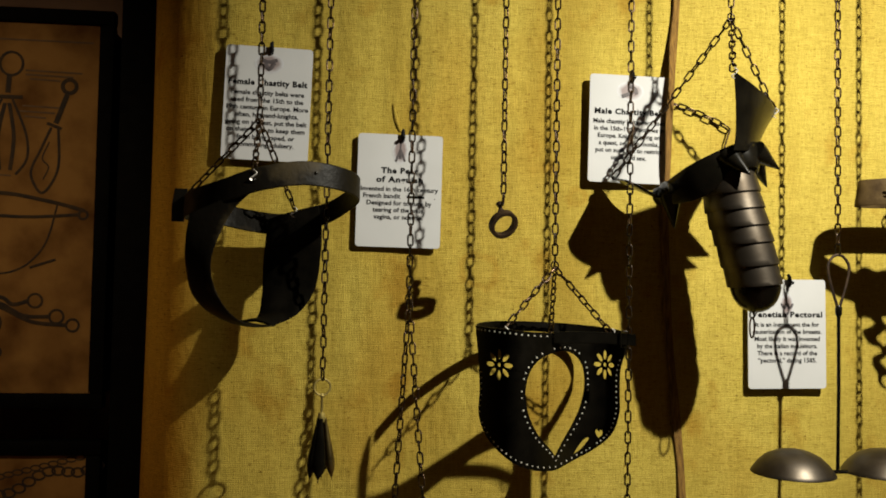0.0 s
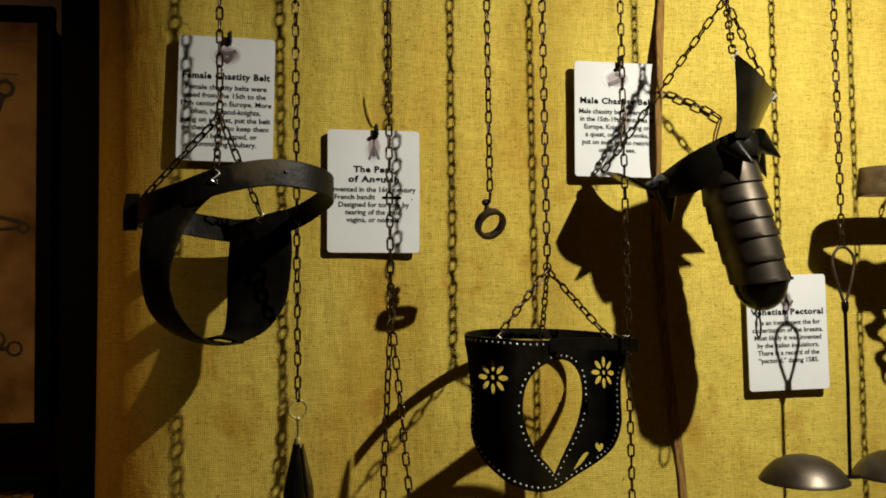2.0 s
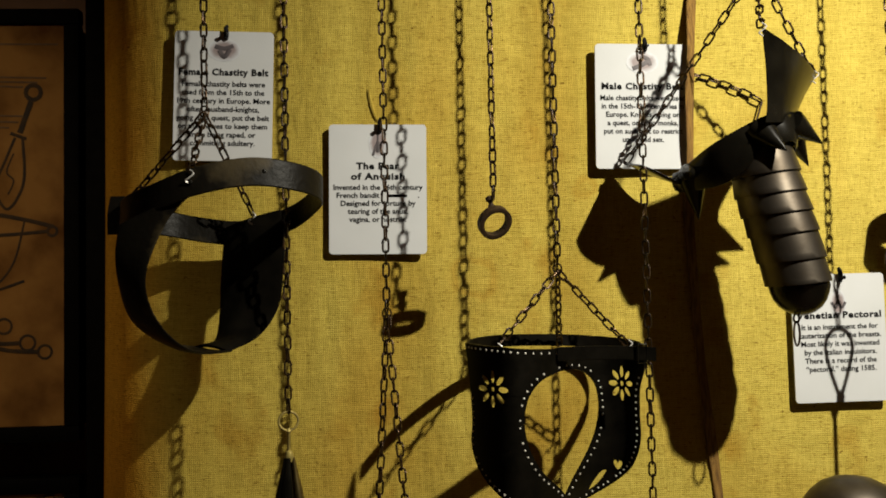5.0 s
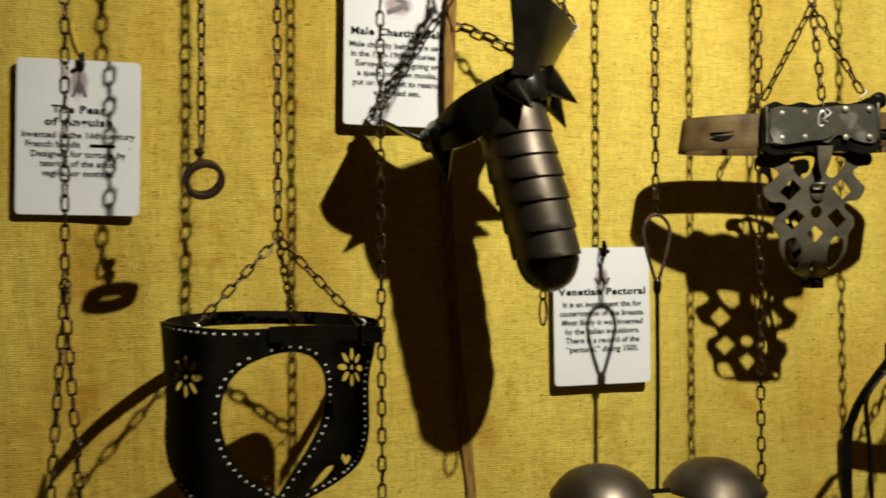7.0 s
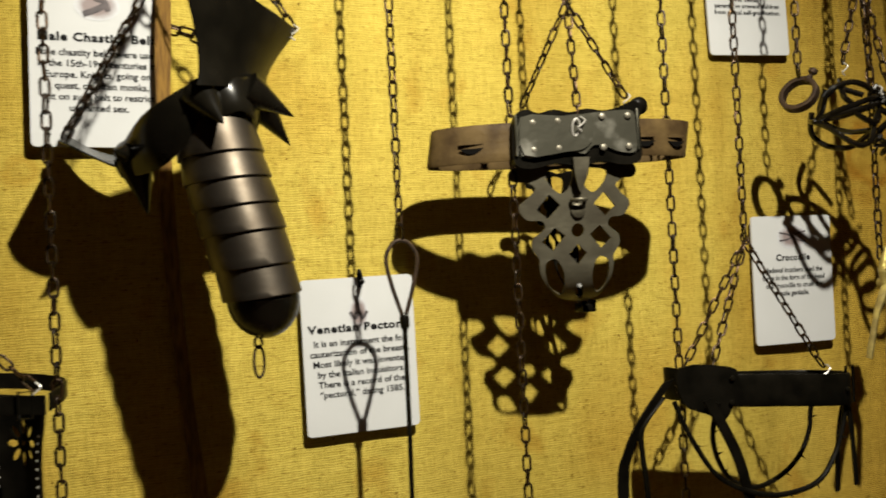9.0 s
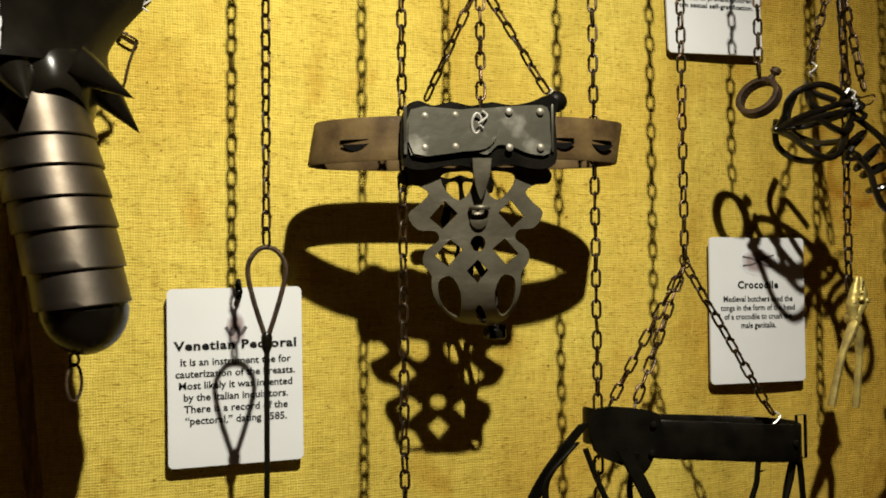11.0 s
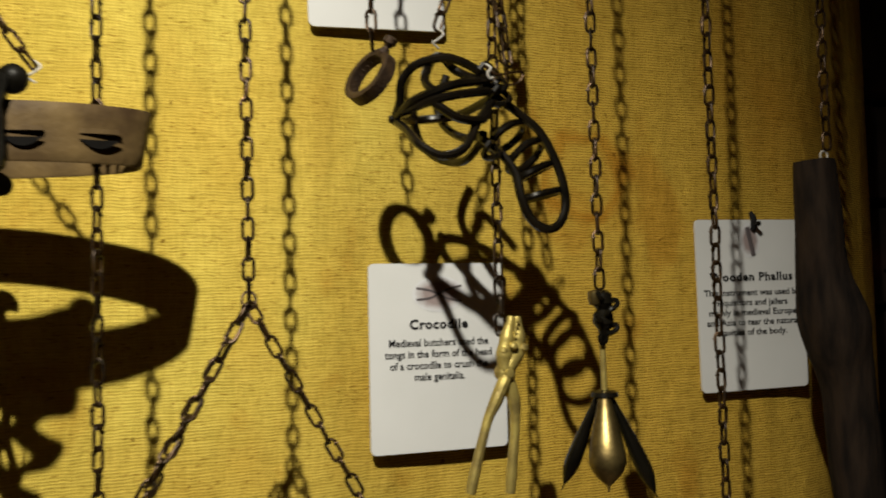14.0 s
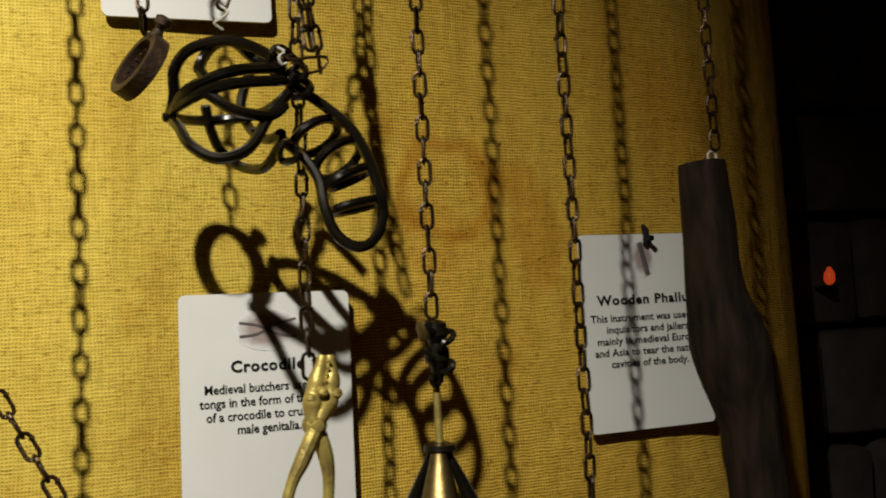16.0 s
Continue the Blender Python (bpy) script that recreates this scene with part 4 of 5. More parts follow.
part("flared_plate", band([((0.455, 1.268, 1.744), (0.537, 1.345, 1.752)), ((0.458, 1.268, 1.765), (0.536, 1.347, 1.770)), ((0.456, 1.262, 1.790), (0.548, 1.352, 1.793)), ((0.450, 1.250, 1.820), (0.563, 1.358, 1.814)),
                           ((0.442, 1.237, 1.850), (0.574, 1.362, 1.828)), ((0.438, 1.230, 1.862), (0.574, 1.361, 1.831))], 0.003, 0.010), BLACK_IRON, mb)


def spike(base, tip, r):
    base, tip = V(base), V(tip)
    n = (tip - base).length
    return part("spike", lathe([(-0.004, r * 1.04), (0, r), (n * 0.1, r * 0.93), (n * 0.5, r * 0.52), (n * 0.9, r * 0.12), (n, 0)], base, tip - base, 18), BLACK_IRON, mb)


spike((0.512, 1.306, 1.748), (0.561, 1.321, 1.722), 0.0185)
spike((0.528, 1.345, 1.738), (0.564, 1.372, 1.697), 0.0170)
spike((0.462, 1.296, 1.738), (0.479, 1.258, 1.703), 0.0200)
spike((0.386, 1.376, 1.690), (0.372, 1.338, 1.688), 0.0150)
spike((0.392, 1.382, 1.684), (0.404, 1.392, 1.621), 0.0210)
DEEP = 1.22
axis_pts = smooth([(0.474, 1.338, 1.722, 0.0405), (0.486, 1.335, 1.660, 0.0435), (0.503, 1.328, 1.590, 0.0425), (0.518, 1.322, 1.523, 0.0392)], 10)


def round_at(p, a, r):
    return V(p[:3]) + V((math.cos(a) * r, math.sin(a) * r * DEEP, 0.10 * math.cos(a) * r))


def ring_plate(seg, flare):
    """One overlapping ring of the sheath, with a proud rolled lower lip."""
    bm = bmesh.new()
    n, m = len(seg), 40
    rows = []
    for i, p in enumerate(seg):
        r = p[3] * (1.0 + flare * i / (n - 1))
        rows.append([bm.verts.new(round_at(p, 2 * math.pi * k / m, r)) for k in range(m)])
    p, r = seg[-1], seg[-1][3] * (1.0 + flare)
    for dz, dr in ((-0.0012, -0.0004), (-0.0012, -0.0024), (0.004, -0.0030)):
        rows.append([bm.verts.new(round_at(p, 2 * math.pi * k / m, r + dr) + V((0, 0, dz))) for k in range(m)])
    for a, b in zip(rows, rows[1:]):
        for k in range(m):
            bm.faces.new((a[k], a[(k + 1) % m], b[(k + 1) % m], b[k]))
    return bm


cuts_at = (0, 6, 10, 14, 18, 23, 28)
for k, (i, j) in enumerate(zip(cuts_at, cuts_at[1:])):
    part("sheath_plate", ring_plate(axis_pts[i:j + 2], 0.085), SHEATH, mb, "overlapping dull steel ring plate", 30)
tip_a = V(axis_pts[-1][:3])
bm = bmesh.new()
prof = [(0.006, 0.0385), (0.000, 0.0395), (-0.010, 0.0382), (-0.020, 0.0345), (-0.030, 0.0278), (-0.037, 0.0190), (-0.041, 0.010), (-0.0425, 0.002)]
rows = [[bm.verts.new(tip_a + V((math.cos(a) * r - 0.06 * dz * 0.6, math.sin(a) * r * (DEEP if dz > -0.01 else 1.12), dz))) for a in (2 * math.pi * k / 40 for k in range(40))] for dz, r in prof]
for a, b in zip(rows, rows[1:]):
    for k in range(40):
        bm.faces.new((a[k], a[(k + 1) % 40], b[(k + 1) % 40], b[k]))
bm.faces.new(rows[-1])
part("sheath_cap", bm, BLACK_IRON, mb, "rounded blackened end cap")
ce = tip_a + V((-0.008, -0.006, -0.046))
part("cap_ring", tube([ce + V((0.004 * math.cos(a), 0, 0.006 * math.sin(a))) for a in (2 * math.pi * k / 12 for k in range(12))], 0.0015, 6, True), CHAIN, mb)
part("cap_link", tube([ce + V((0.006 * math.cos(a), 0.004 * math.cos(a), -0.021 + 0.017 * math.sin(a))) for a in (2 * math.pi * k / 18 for k in range(18))], 0.0016, 6, True), RUST, mb)

# ---- pectoral irons ----
hanging_chain((0.688, 1.362, 1.584), "iron chain holding the two-cup pectoral iron", turn=50)
pc = thing("pectoral_iron", (0.686, 1.36, 1.20), "long iron rod with a loop handle and two shallow cups", "instrument")
loop = smooth([(0.687, 1.36, 1.488), (0.674, 1.36, 1.530), (0.669, 1.361, 1.560), (0.677, 1.362, 1.577), (0.688, 1.362, 1.582), (0.700, 1.362, 1.577), (0.708, 1.361, 1.560), (0.702, 1.36, 1.530), (0.689, 1.36, 1.488)], 5)
part("loop_handle", tube(loop, 0.0026, 8), RUST, pc)
part("weld", lathe([(0, 0.003), (0.005, 0.006), (0.016, 0.0055), (0.022, 0.003)], (0.688, 1.36, 1.495), (0, 0, -1), 10), BLACK_IRON, pc)
part("rod", tube([(0.688, 1.36, 1.49), (0.688, 1.36, 1.35), (0.686, 1.36, 1.207)], 0.003, 10), BLACK_IRON, pc)
part("cross_bar", tube([(0.655, 1.36, 1.207), (0.722, 1.36, 1.207)], 0.0035, 8), BLACK_IRON, pc)
for x in (0.605, 0.771):
    prof = [(0, 0), (0.0006, 0.012), (0.004, 0.028), (0.012, 0.045), (0.024, 0.058), (0.035, 0.066), (0.040, 0.0695), (0.0415, 0.0695), (0.038, 0.064), (0.026, 0.055), (0.014, 0.042), (0.006, 0.026), (0.003, 0)]
    part("cup", lathe(prof, (x, 1.36, 1.2465), (0, 0, -1), 40), SHEATH, pc, "shallow dull steel cup", 40)

# ---- belt with metal plate and pierced shield ----
hanging_chain((0.920, 1.346, 1.881), "iron chain with a three-leg bridle above the plated belt", [(0.868, 1.385, 1.750), (1.001, 1.350, 1.758), (0.904, 1.302, 1.720)], [(0.903, 1.295, 1.714), (1.001, 1.348, 1.756)], turn=30)
PB_C, PB_U, PB_N = V((0.911, 1.364, 1.705)), V((0.993, -0.115, 0.02)), V((-0.115, -0.993, 0))


def pb(u, n, z):
    return PB_C + PB_U * u + PB_N * n + V((0, 0, z))


PB_TURN = Matrix((( *PB_U.normalized(), 0), (*PB_N, 0), (0, 0, 1, 0), (0, 0, 0, 1))).transposed()
pl = thing("plated_belt", tuple(pb(0, 0, -0.23)), "brown leather belt with riveted metal plate and pierced shield", "belt")
ring = [(-0.173, 0.0), (-0.150, 0.026), (-0.09, 0.047), (0.0, 0.052), (0.09, 0.047), (0.150, 0.026), (0.176, 0.0), (0.150, -0.030), (0.08, -0.046), (0.0, -0.050), (-0.08, -0.046), (-0.150, -0.030)]
part("strap", ribbon([(*pb(u, n, -0.008), 0.004, 0.0, 0.0235) for u, n in ring], 0.003, True, 6), BROWN_LEATHER, pl)
for u, n, a in ((-0.130, 0.0365, 0.25), (0.094, 0.0475, -0.10), (0.146, 0.0295, -0.35)):
    for dz, mat_, nm in ((0.0015, BROWN_LEATHER, "loop_top"), (-0.005, FRAME_BLACK, "slot")):
        pts = [(*pb(u + q * 0.014, n + 0.0022 + (0.0007 if nm == "loop_top" else 0.0) * (1 - q * q) + q * 0.014 * math.tan(a), -0.008 + dz - (0.004 * (1 - q * q) if nm == "slot" else 0)), 0, 0, 0.0020 if nm == "loop_top" else 0.0036 * (1.02 - q * q)) for q in (-1, -0.6, -0.2, 0.2, 0.6, 1)]
        part(nm, ribbon(pts, 0.0015, steps=2), mat_, pl)
back = [(-0.082, -0.032), (-0.084, 0.0), (-0.080, 0.026), (-0.066, 0.034), (-0.050, 0.029), (-0.030, 0.033), (-0.010, 0.029), (0.012, 0.033), (0.034, 0.030), (0.056, 0.034), (0.074, 0.041), (0.086, 0.034), (0.082, 0.016), (0.083, 0.0), (0.082, -0.032), (0.060, -0.038), (0.030, -0.033), (0.0, -0.037), (-0.030, -0.033), (-0.060, -0.038)]
part("backing_leather", cut_plate(flat2(back, 3), [], 0.010, lambda u, v, w: pb(u, 0.055 + w, v - 0.005)), BLACK_LEATHER, pl, "scalloped black backing leather")
face = [(-0.074, -0.028), (-0.040, -0.027), (-0.012, -0.024), (0.006, -0.028), (0.018, -0.018), (0.034, -0.020), (0.052, -0.027), (0.074, -0.027), (0.075, 0.0), (0.072, 0.022), (0.05, 0.024), (0.02, 0.022), (-0.02, 0.019), (-0.074, 0.019)]
part("face_plate", cut_plate(flat2(face, 3), [ellipse(-0.004, 0.0, 0.006, 0.005)], 0.003, lambda u, v, w: pb(u, 0.0625 + w, v)), GREY_PLATE, pl, "worn grey metal plate")
part("overlap_plate", cut_plate(flat2([(-0.072, -0.027), (-0.02, -0.025), (0.004, -0.022), (0.016, -0.010), (0.016, 0.008), (0.004, 0.020), (-0.03, 0.018), (-0.072, 0.018)], 3), [], 0.0025, lambda u, v, w: pb(u, 0.0655 + w, v)), GREY_PLATE, pl)
part("corner_ball", lathe([(0, 0), (0.001, 0.007), (0.005, 0.0115), (0.010, 0.0115), (0.014, 0.007), (0.015, 0)], pb(0.087, 0.042, 0.031), PB_N, 16), BLACK_LEATHER, pl, "round black leather lobe")
part("slide_bar", box(pb(-0.080, 0.0625, -0.003), (0.004, 0.005, 0.050), PB_TURN, 0.002), GREY_PLATE, pl)
part("end_bar", box(pb(0.078, 0.0625, 0.0), (0.0035, 0.004, 0.052), PB_TURN, 0.002), GREY_PLATE, pl)
for u, v in ((-0.060, 0.012), (-0.028, 0.013), (0.030, 0.017), (0.064, 0.017), (-0.060, -0.021), (-0.028, -0.020), (0.030, -0.021), (0.064, -0.021)):
    part("rivet", lathe([(0, 0.0042), (0.001, 0.004), (0.0022, 0.0024), (0.0027, 0)], pb(u, 0.0655, v), PB_N, 12), DULL_STUD, pl)
part("hasp_loop", tube([pb(-0.006 + 0.005 * math.sin(a), 0.069 + 0.003 * math.cos(a), 0.004 + 0.010 * math.cos(a)) for a in (2 * math.pi * k / 14 for k in range(14))], 0.0013, 6, True), ZINC, pl)


def bent(u, v, w):
    """The shield hangs nearly flat, then curls back under to the hinge."""
    side = 1.6 * u * u
    drop = -0.040 - v
    if drop < 0.118:
        return pb(u, 0.050 - 0.10 * drop - side + w, v)
    run_ = 1.7 * (drop - 0.118)
    a = min(run_ / 0.05, 1.35)
    rest = run_ - a * 0.05
    return pb(u * (1 - 4.2 * run_) + 3.6 * run_ * run_, 0.0382 - side - 0.05 * (1 - math.cos(a)) - rest * math.sin(a) + w * math.cos(a), -0.158 - 0.05 * math.sin(a) - rest * math.cos(a) - w * math.sin(a))


half = [(0.026, -0.040), (0.052, -0.038), (0.074, -0.038), (0.084, -0.046), (0.080, -0.056), (0.064, -0.058), (0.053, -0.066), (0.062, -0.077), (0.074, -0.088), (0.064, -0.104), (0.046, -0.106), (0.042, -0.116), (0.056, -0.127), (0.058, -0.140), (0.049, -0.154), (0.051, -0.168), (0.041, -0.186), (0.025, -0.198), (0.012, -0.206)]
outline = flat2(half + [(0.0, -0.216)] + [(-u, v) for u, v in reversed(half)] + [(0.0, -0.036)], 3)
holes = [flat2([(q * 0.006, -0.046), (q * 0.024, -0.044), (q * 0.040, -0.048), (q * 0.036, -0.062), (q * 0.022, -0.074), (q * 0.010, -0.066)], 3) for q in (1, -1)]
holes += [[(q * 0.022, -0.088), (q * 0.036, -0.074), (q * 0.052, -0.092), (q * 0.038, -0.104)] for q in (1, -1)]
holes += [ellipse(0.0, -0.120, 0.0085, 0.0085), [(0, -0.137), (0.012, -0.149), (0, -0.161), (-0.012, -0.149)]]
holes += [[(q * 0.016, -0.126), (q * 0.030, -0.115), (q * 0.046, -0.132), (q * 0.032, -0.144)] for q in (1, -1)]
holes += [flat2([(q * 0.020, -0.166), (q * 0.030, -0.154), (q * 0.043, -0.160), (q * 0.044, -0.176), (q * 0.032, -0.186), (q * 0.024, -0.180)], 3) for q in (1, -1)] + [ellipse(0.0, -0.186, 0.007, 0.011)]
shield = part("shield", cut_plate(outline, holes, 0.0025, bent, 0.014), SHIELD, pl, "dark pierced metal shield with lobed edges")
part("tongue", ribbon([(*pb(0.0, 0.066, -0.032), 0.010, -0.003, 0), (*pb(0.0, 0.064, -0.050), 0.008, -0.003, 0), (*pb(0, 0.060, -0.066), 0.004, -0.001, 0), (*pb(0, 0.058, -0.074), 0.0008, 0, 0)], 0.003), SHIELD, pl)
part("staple", tube([pb(0.009 * math.cos(a), 0.050 + 0.010 * math.sin(a), -0.083) for a in (math.pi * k / 10 for k in range(11))], 0.0026, 8), SHIELD, pl)
part("staple_boss", lathe([(0, 0.010), (0.002, 0.009), (0.004, 0.005), (0.005, 0)], bent(0, -0.096, 0.002), PB_N, 14), SHIELD, pl)


def rear(u, v, w):
    """A narrower plate from the back of the strap down to the hinge."""
    d = max(0.0, min(1.0, (-0.04 - v) / 0.176))
    return pb(u * (0.46 - 0.14 * d) + 0.036 * d, -0.052 - 0.022 * math.sin(math.pi * d) + 0.016 * d * d + 1.2 * u * u - w, v - 0.010 * d)


part("rear_plate", cut_plate(outline, holes, 0.0025, rear, 0.014), BLACK_IRON, pl, "blackened pierced rear plate")
part("bottom_hinge", box(pb(0.036, -0.034, -0.222), (0.020, 0.030, 0.012), PB_TURN, 0.002), BLACK_IRON, pl)
for dx in (-0.006, 0.006):
    part("hinge_knuckle", tube([pb(0.036 + dx - 0.004, -0.026, -0.216), pb(0.036 + dx + 0.004, -0.026, -0.216)], 0.005, 10), BLACK_IRON, pl)

# ---- thorned harness ----
hanging_chain((1.168, 1.337, 1.566), "iron chain with a three-leg bridle above the thorned harness", [(1.078, 1.366, 1.390), (1.062, 1.290, 1.382), (1.262, 1.307, 1.386)], [(1.062, 1.282, 1.370), (1.262, 1.302, 1.382)], turn=10)
hn = thing("thorned_harness", (1.15, 1.32, 1.10), "black leather waist belt with thorned hoops and hanging straps", "harness")
ring = [(1.046, 1.355, 1.379), (1.052, 1.305, 1.379), (1.085, 1.268, 1.376), (1.150, 1.252, 1.372), (1.215, 1.250, 1.366), (1.262, 1.262, 1.362), (1.275, 1.30, 1.360), (1.252, 1.335, 1.359), (1.19, 1.358, 1.361), (1.11, 1.366, 1.366), (1.060, 1.368, 1.373)]
part("waist_band", ribbon([(x, y, z, 0, 0, 0.0205) for x, y, z in ring], 0.0035, True, 6), BLACK_LEATHER, hn)
hoops = [smooth([(1.018, 1.300, 1.364), (1.027, 1.295, 1.336), (1.039, 1.285, 1.304), (1.058, 1.275, 1.272), (1.092, 1.265, 1.251), (1.140, 1.258, 1.241), (1.196, 1.258, 1.249), (1.228, 1.260, 1.278), (1.247, 1.263, 1.313), (1.258, 1.266, 1.345)], 6),
         smooth([(1.065, 1.275, 1.362), (1.062, 1.285, 1.322), (1.075, 1.295, 1.286), (1.106, 1.310, 1.252), (1.151, 1.320, 1.234), (1.207, 1.335, 1.240), (1.240, 1.335, 1.264), (1.258, 1.335, 1.296), (1.262, 1.335, 1.321), (1.262, 1.328, 1.345)], 6)]
for pts in hoops:
    hoop = part("hoop", tube(pts, 0.0034, 8), BLACK_LEATHER, hn)
    for k in range(6, len(pts) - 4, 5):
        d = V((random.uniform(-1, 1), random.uniform(-1, 0.3), random.uniform(-1, 1))).normalized()
        part("thorn", lathe([(0, 0.0016), (0.009, 0)], V(pts[k][:3]) + d * 0.002, d, 6), BLACK_IRON, hoop)
for pts, w in (([(1.036, 1.335, 1.385), (1.010, 1.330, 1.362), (0.985, 1.330, 1.332), (0.967, 1.33, 1.300), (0.957, 1.33, 1.262), (0.957, 1.33, 1.12)], 0.0095), ([(1.020, 1.325, 1.365), (0.983, 1.320, 1.330), (0.981, 1.32, 1.296), (0.985, 1.32, 1.255), (0.990, 1.32, 1.12)], 0.0040),
               ([(1.046, 1.270, 1.368), (1.068, 1.268, 1.328), (1.084, 1.268, 1.295), (1.095, 1.268, 1.258), (1.106, 1.268, 1.20), (1.112, 1.27, 1.12)], 0.0085), ([(1.268, 1.278, 1.352), (1.256, 1.280, 1.30), (1.250, 1.28, 1.226)], 0.0045), ([(1.276, 1.282, 1.350), (1.281, 1.282, 1.30), (1.282, 1.28, 1.230)], 0.0045)):
    part("hanging_strap", ribbon([(*p, w, 0.002, w * 0.15) for p in pts], 0.003), BLACK_LEATHER, hn)
part("buckle_patch", cut_plate(flat2([(-0.046, 0.026), (0.018, 0.026), (0.030, 0.014), (0.026, -0.010), (0.010, -0.040), (-0.010, -0.034), (-0.046, -0.018)], 3), [], 0.004, lambda u, v, w: V((1.064 + 0.80 * u + 0.2 * w, 1.277 - 0.42 * u - w, 1.380 + v)), 0.03), BLACK_LEATHER, hn, "black leather corner patch")
for x, y, z in ((1.080, 1.264, 1.392), (1.078, 1.265, 1.362), (1.248, 1.251, 1.364)):
    part("rivet", lathe([(0, 0.0035), (0.0012, 0.003), (0.0022, 0)], (x, y, z), (-0.3, -1, 0), 10), BLACK_IRON, hn)
part("end_loop", tube([V((1.272, 1.276, 1.366)) + V((0.006 * c, -0.004, 0.024 * s)) for c, s in ((1, 1), (-1, 1), (-1, -1), (1, -1))], 0.002, 6, True), BLACK_IRON, hn)

# ---- wire cage ----
hanging_chain((1.388, 1.330, 1.950), "iron chain with a three-leg bridle above the wire cage", [(1.336, 1.318, 1.806), (1.398, 1.300, 1.772), (1.416, 1.345, 1.770)], [(1.336, 1.316, 1.798)], turn=60)
cg = thing("wire_cage", (1.35, 1.31, 1.62), "black coated wire cage with a ladder tail hanging from chains", "cage")
wires = []
wires.append([(1.299, 1.335, 1.725), (1.302, 1.325, 1.740), (1.302, 1.318, 1.756), (1.312, 1.310, 1.769), (1.334, 1.305, 1.776), (1.353, 1.302, 1.773), (1.376, 1.302, 1.762)])
wires.append([(1.300, 1.335, 1.726), (1.307, 1.305, 1.735), (1.322, 1.288, 1.741), (1.343, 1.284, 1.748), (1.375, 1.298, 1.756)])
wires.append([(1.322, 1.288, 1.741), (1.318, 1.300, 1.754), (1.330, 1.318, 1.776), (1.346, 1.335, 1.786), (1.365, 1.352, 1.779), (1.383, 1.330, 1.764)])
wires.append([(1.303, 1.318, 1.729), (1.320, 1.290, 1.733), (1.342, 1.282, 1.738), (1.377, 1.300, 1.747)])
wires.append([(1.300, 1.335, 1.725), (1.318, 1.365, 1.731), (1.340, 1.380, 1.736), (1.370, 1.362, 1.738), (1.388, 1.320, 1.746)])
wires.append([(1.300, 1.335, 1.724), (1.304, 1.315, 1.713), (1.310, 1.295, 1.696), (1.327, 1.286, 1.685), (1.349, 1.288, 1.693), (1.365, 1.296, 1.718), (1.381, 1.302, 1.738)])
wires.append([(1.328, 1.372, 1.745), (1.332, 1.380, 1.729), (1.340, 1.384, 1.712), (1.355, 1.372, 1.696), (1.369, 1.345, 1.691), (1.377, 1.322, 1.704), (1.376, 1.312, 1.711)])
wires.append([(1.322, 1.289, 1.732), (1.340, 1.284, 1.719), (1.366, 1.294, 1.719), (1.378, 1.300, 1.729)])
wires.append([(1.367, 1.384, 1.782), (1.358, 1.388, 1.753), (1.363, 1.382, 1.731), (1.371, 1.350, 1.714), (1.378, 1.318, 1.711)])
for pts in wires:
    part("cage_wire", tube(smooth(pts, 6), 0.0042, 8), RUBBER, cg)
part("end_ball", lathe([(0, 0), (0.001, 0.003), (0.005, 0.005), (0.009, 0.003), (0.010, 0)], V(wires[0][0]) - V((0.006, 0, 0)), (1, 0, 0.1), 10), RUBBER, cg)
rail = [(1.388, 1.318, 1.750), (1.398, 1.316, 1.742), (1.412, 1.312, 1.731), (1.429, 1.305, 1.713), (1.440, 1.297, 1.686), (1.445, 1.291, 1.660), (1.444, 1.288, 1.640), (1.435, 1.286, 1.625), (1.422, 1.286, 1.622), (1.409, 1.288, 1.632), (1.402, 1.291, 1.652), (1.400, 1.297, 1.673), (1.391, 1.305, 1.691), (1.377, 1.314, 1.706)]
part("tail_rail", tube(smooth(rail, 5), 0.0042, 8), RUBBER, cg)
for a, b in (((1.380, 1.312, 1.705), (1.413, 1.311, 1.728)), ((1.394, 1.304, 1.685), (1.428, 1.304, 1.711)), ((1.401, 1.296, 1.668), (1.438, 1.296, 1.685)), ((1.404, 1.290, 1.649), (1.444, 1.290, 1.659))):
    c, h = (V(a) + V(b)) / 2, (V(b) - V(a)) / 2
    dep = V((0.50, 0.85, -0.25) if a[2] > 1.675 else (0.36, 0.92, 0.05)).normalized() * h.length * 0.95
    part("tail_ring", tube([c + dep + h * math.cos(t) + dep * math.sin(t) for t in (2 * math.pi * k / 24 for k in range(24))], 0.0038, 8, True), RUBBER, cg)
hub = V(wires[0][-1])
for dx, dz, r in ((0.002, 0.0, 0.010), (0.010, -0.006, 0.009), (0.014, -0.018, 0.008), (0.004, -0.068, 0.007)):
    part("weld_knot", tube([hub + V((dx + r * math.cos(t), 0.006 * math.sin(2 * t), dz + r * math.sin(t))) for t in (2 * math.pi * k / 14 for k in range(14))], 0.0030, 6, True), RUBBER, cg)
part("twist_wire", tube(smooth([hub + V(p) for p in ((-0.004, -0.008, 0.006), (0.006, -0.012, -0.002), (0.020, -0.010, 0.001), (0.034, -0.006, 0.003), (0.030, -0.006, -0.006), (0.018, -0.006, -0.010))], 5), 0.0011, 6), CHAIN, cg)
part("wire_hook", tube(smooth([hub + V(p) for p in ((-0.003, -0.008, 0.008), (0.001, -0.011, 0.004), (-0.003, -0.013, -0.001), (-0.001, -0.012, -0.006), (0.003, -0.010, -0.004))], 6), 0.0010, 6), ZINC, cg, "bright zinc wire hook")

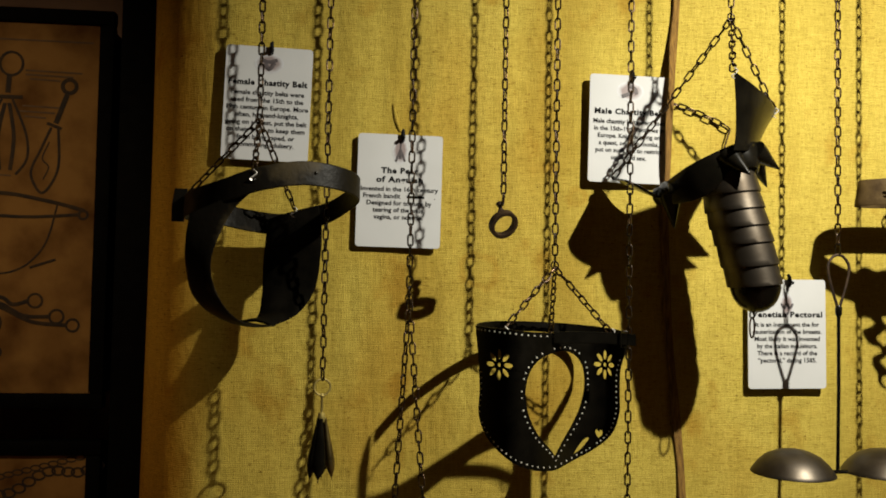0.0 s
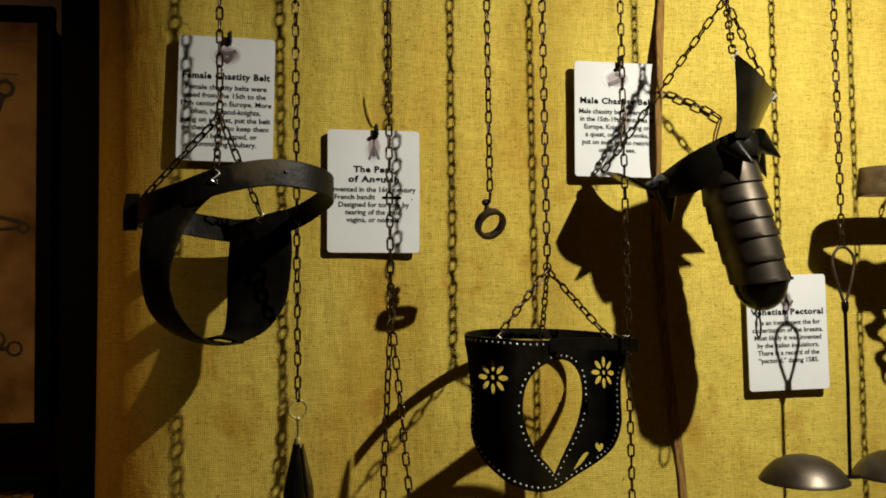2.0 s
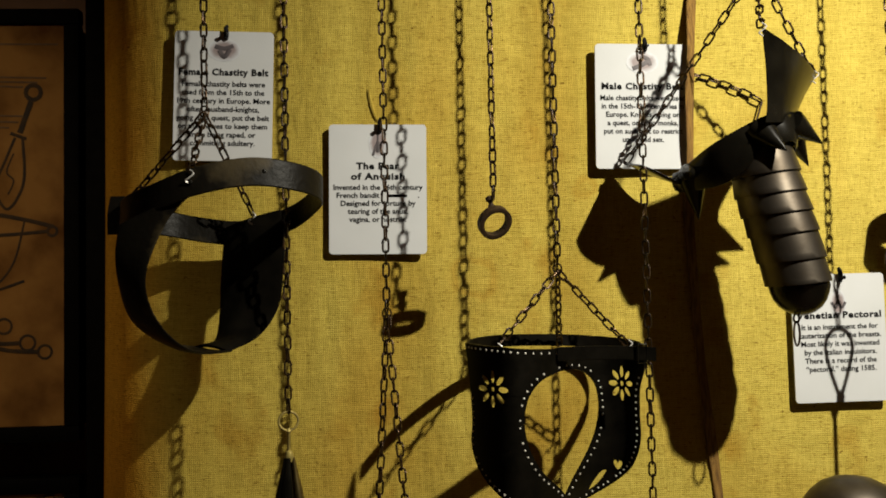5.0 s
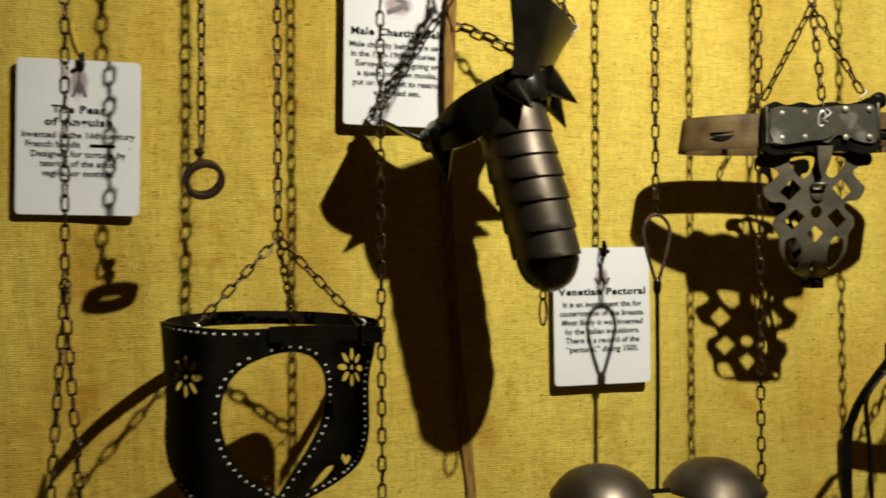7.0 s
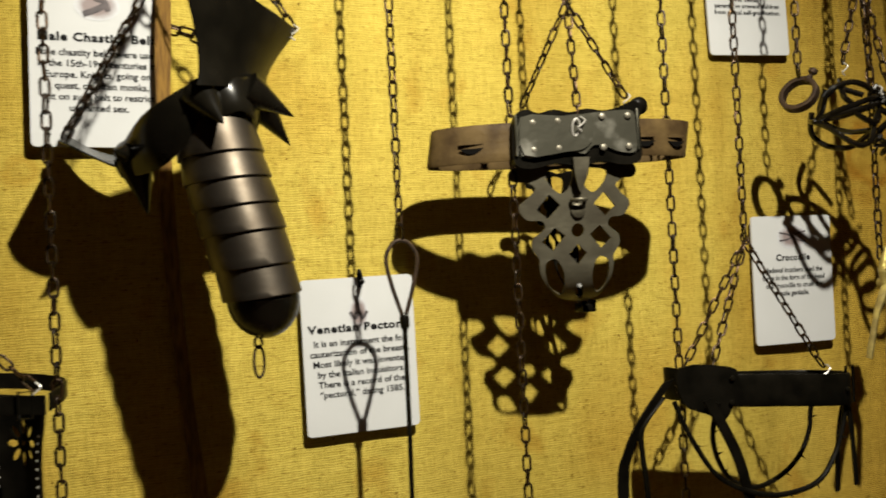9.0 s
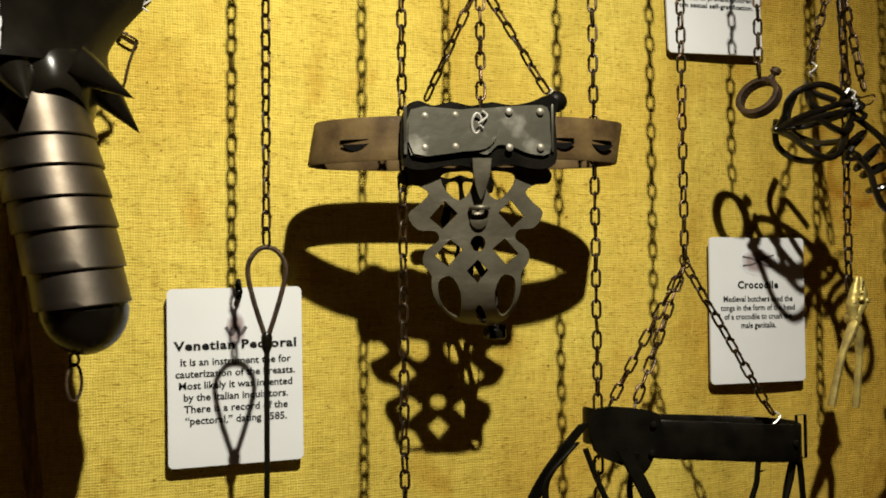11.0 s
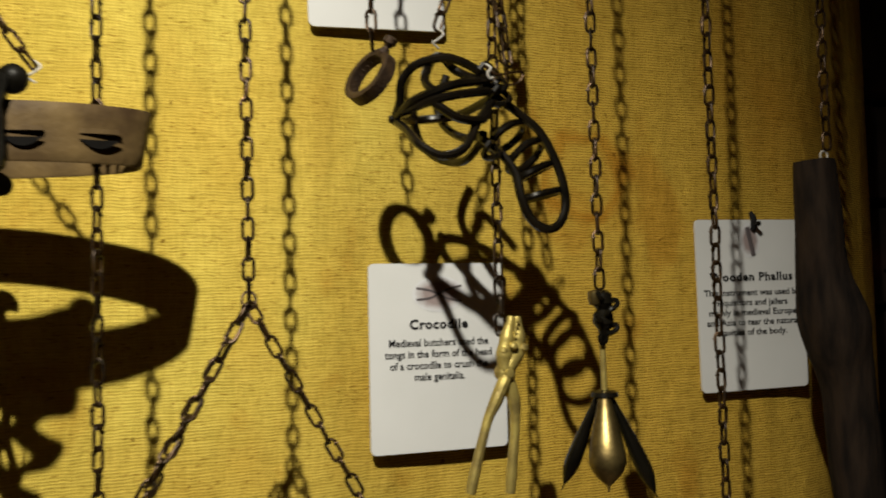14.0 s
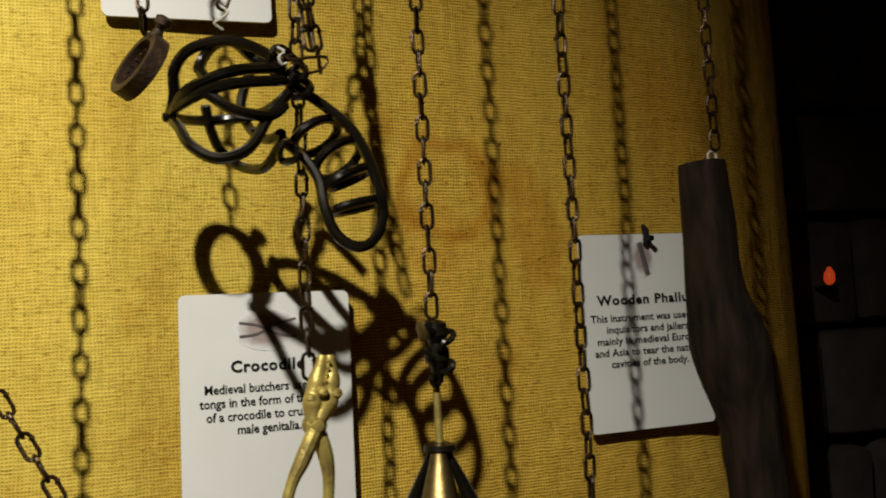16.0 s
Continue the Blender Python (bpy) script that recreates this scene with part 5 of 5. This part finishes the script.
# ---- crocodile tongs ----
hanging_chain((1.393, 1.326, 1.528), "iron chain holding brass crocodile tongs", turn=80)
tg = thing("crocodile_tongs", (1.39, 1.325, 1.38), "old brass tongs with a crocodile-head jaw hanging on a chain", "tongs")
for s, (px, pz) in ((-1, (1.401, 1.512)), (1, (1.406, 1.512))):
    pts = smooth([(1.395, 1.322, 1.494), (px - 0.004 + s * 0.003, 1.322, 1.508), (px + s * 0.003, 1.323, 1.525), (1.406 + s * 0.0025, 1.324, 1.544)], 5)
    part("jaw", tube(smooth(pts, 3), 0.0061, 12, taper=lambda t: 0.95 + 0.35 * math.sin(3 * t) - 0.5 * t * t + 0.07 * math.sin(21 * t)), BRASS, tg)
for c in ((1.400, 1.316, 1.514), (1.411, 1.319, 1.512), (1.392, 1.320, 1.510)):
    part("eye_bump", lathe([(0, 0), (0.001, 0.003), (0.004, 0.0045), (0.007, 0.003), (0.008, 0)], c, (0.2, -0.5, 1), 10), BRASS, tg)
for k in range(5):
    part("tooth", lathe([(0, 0.0015), (0.004, 0)], (1.404 + 0.0008 * k, 1.317, 1.52 + 0.0048 * k), (-1, -0.4, 0), 5), BRASS, tg)
part("pivot", lathe([(0, 0.0085), (0.004, 0.009), (0.011, 0.008), (0.013, 0.005), (0.016, 0.004), (0.017, 0)], (1.395, 1.330, 1.493), (0.1, -1, 0), 16), BRASS, tg)
for pts in ([(1.395, 1.320, 1.490), (1.384, 1.320, 1.468), (1.375, 1.320, 1.450), (1.363, 1.320, 1.410), (1.357, 1.320, 1.388)], [(1.397, 1.324, 1.490), (1.403, 1.324, 1.468), (1.404, 1.324, 1.446), (1.400, 1.324, 1.41), (1.397, 1.324, 1.384)]):
    part("handle", tube(smooth(pts, 5), 0.0052, 10, taper=lambda t: 1.15 - 0.35 * t + 0.12 * math.sin(9 * t)), BRASS, tg)

# ---- wooden piece ----
hanging_chain((1.800, 1.350, 1.716), "iron chain holding a dark wooden stake", turn=15)
pts = smooth([(1.790, 1.360, 1.704), (1.793, 1.36, 1.65), (1.797, 1.36, 1.58), (1.806, 1.36, 1.52), (1.818, 1.36, 1.46), (1.824, 1.36, 1.38), (1.832, 1.36, 1.25), (1.838, 1.36, 1.10)], 10)
bm = tube(pts, 0.0255, 22, taper=lambda s: 0.84 + 0.07 * s + 0.10 * math.sin(5 * s) + 0.30 * math.exp(-((s - 0.42) / 0.10) ** 2) + 0.25 * s)
for v in bm.verts:
    q = V((v.co.x * 22, v.co.y * 22, v.co.z * 5))
    v.co += V((noise.noise(q), noise.noise(q + V((9, 0, 0))), 0)) * 0.006 + V((noise.noise(q * 3.1), noise.noise(q * 3 + V((4, 2, 0))), 0)) * 0.0028
stake = thing("wooden_stake", (1.838, 1.36, 1.10), "rough dark weathered wooden stake hanging from a chain", "stake")
part("stake_body", bm, BARK, stake, "split dark weathered wood", 60)
part("eye_screw", tube([(1.797 + 0.005 * math.cos(a), 1.352, 1.709 + 0.005 * math.sin(a)) for a in (2 * math.pi * k / 12 for k in range(12))], 0.0012, 6, True), ZINC, stake, "bright screw eye")

# ---- short row of chain links close against the cloth ----
slack = thing("hanging_chain", (0.40, 1.5, 1.872), "short arched row of chain links close against the burlap", "chain", "chains on the burlap wall")
run(slack, (0.402, 1.503, 1.876), (0.553, 1.503, 1.824), 40, -0.008)
part("bent_wire", tube([(0.553, 1.499, 1.822), (0.546, 1.500, 1.800), (0.541, 1.503, 1.776)], 0.0016, 6), RUST, slack)
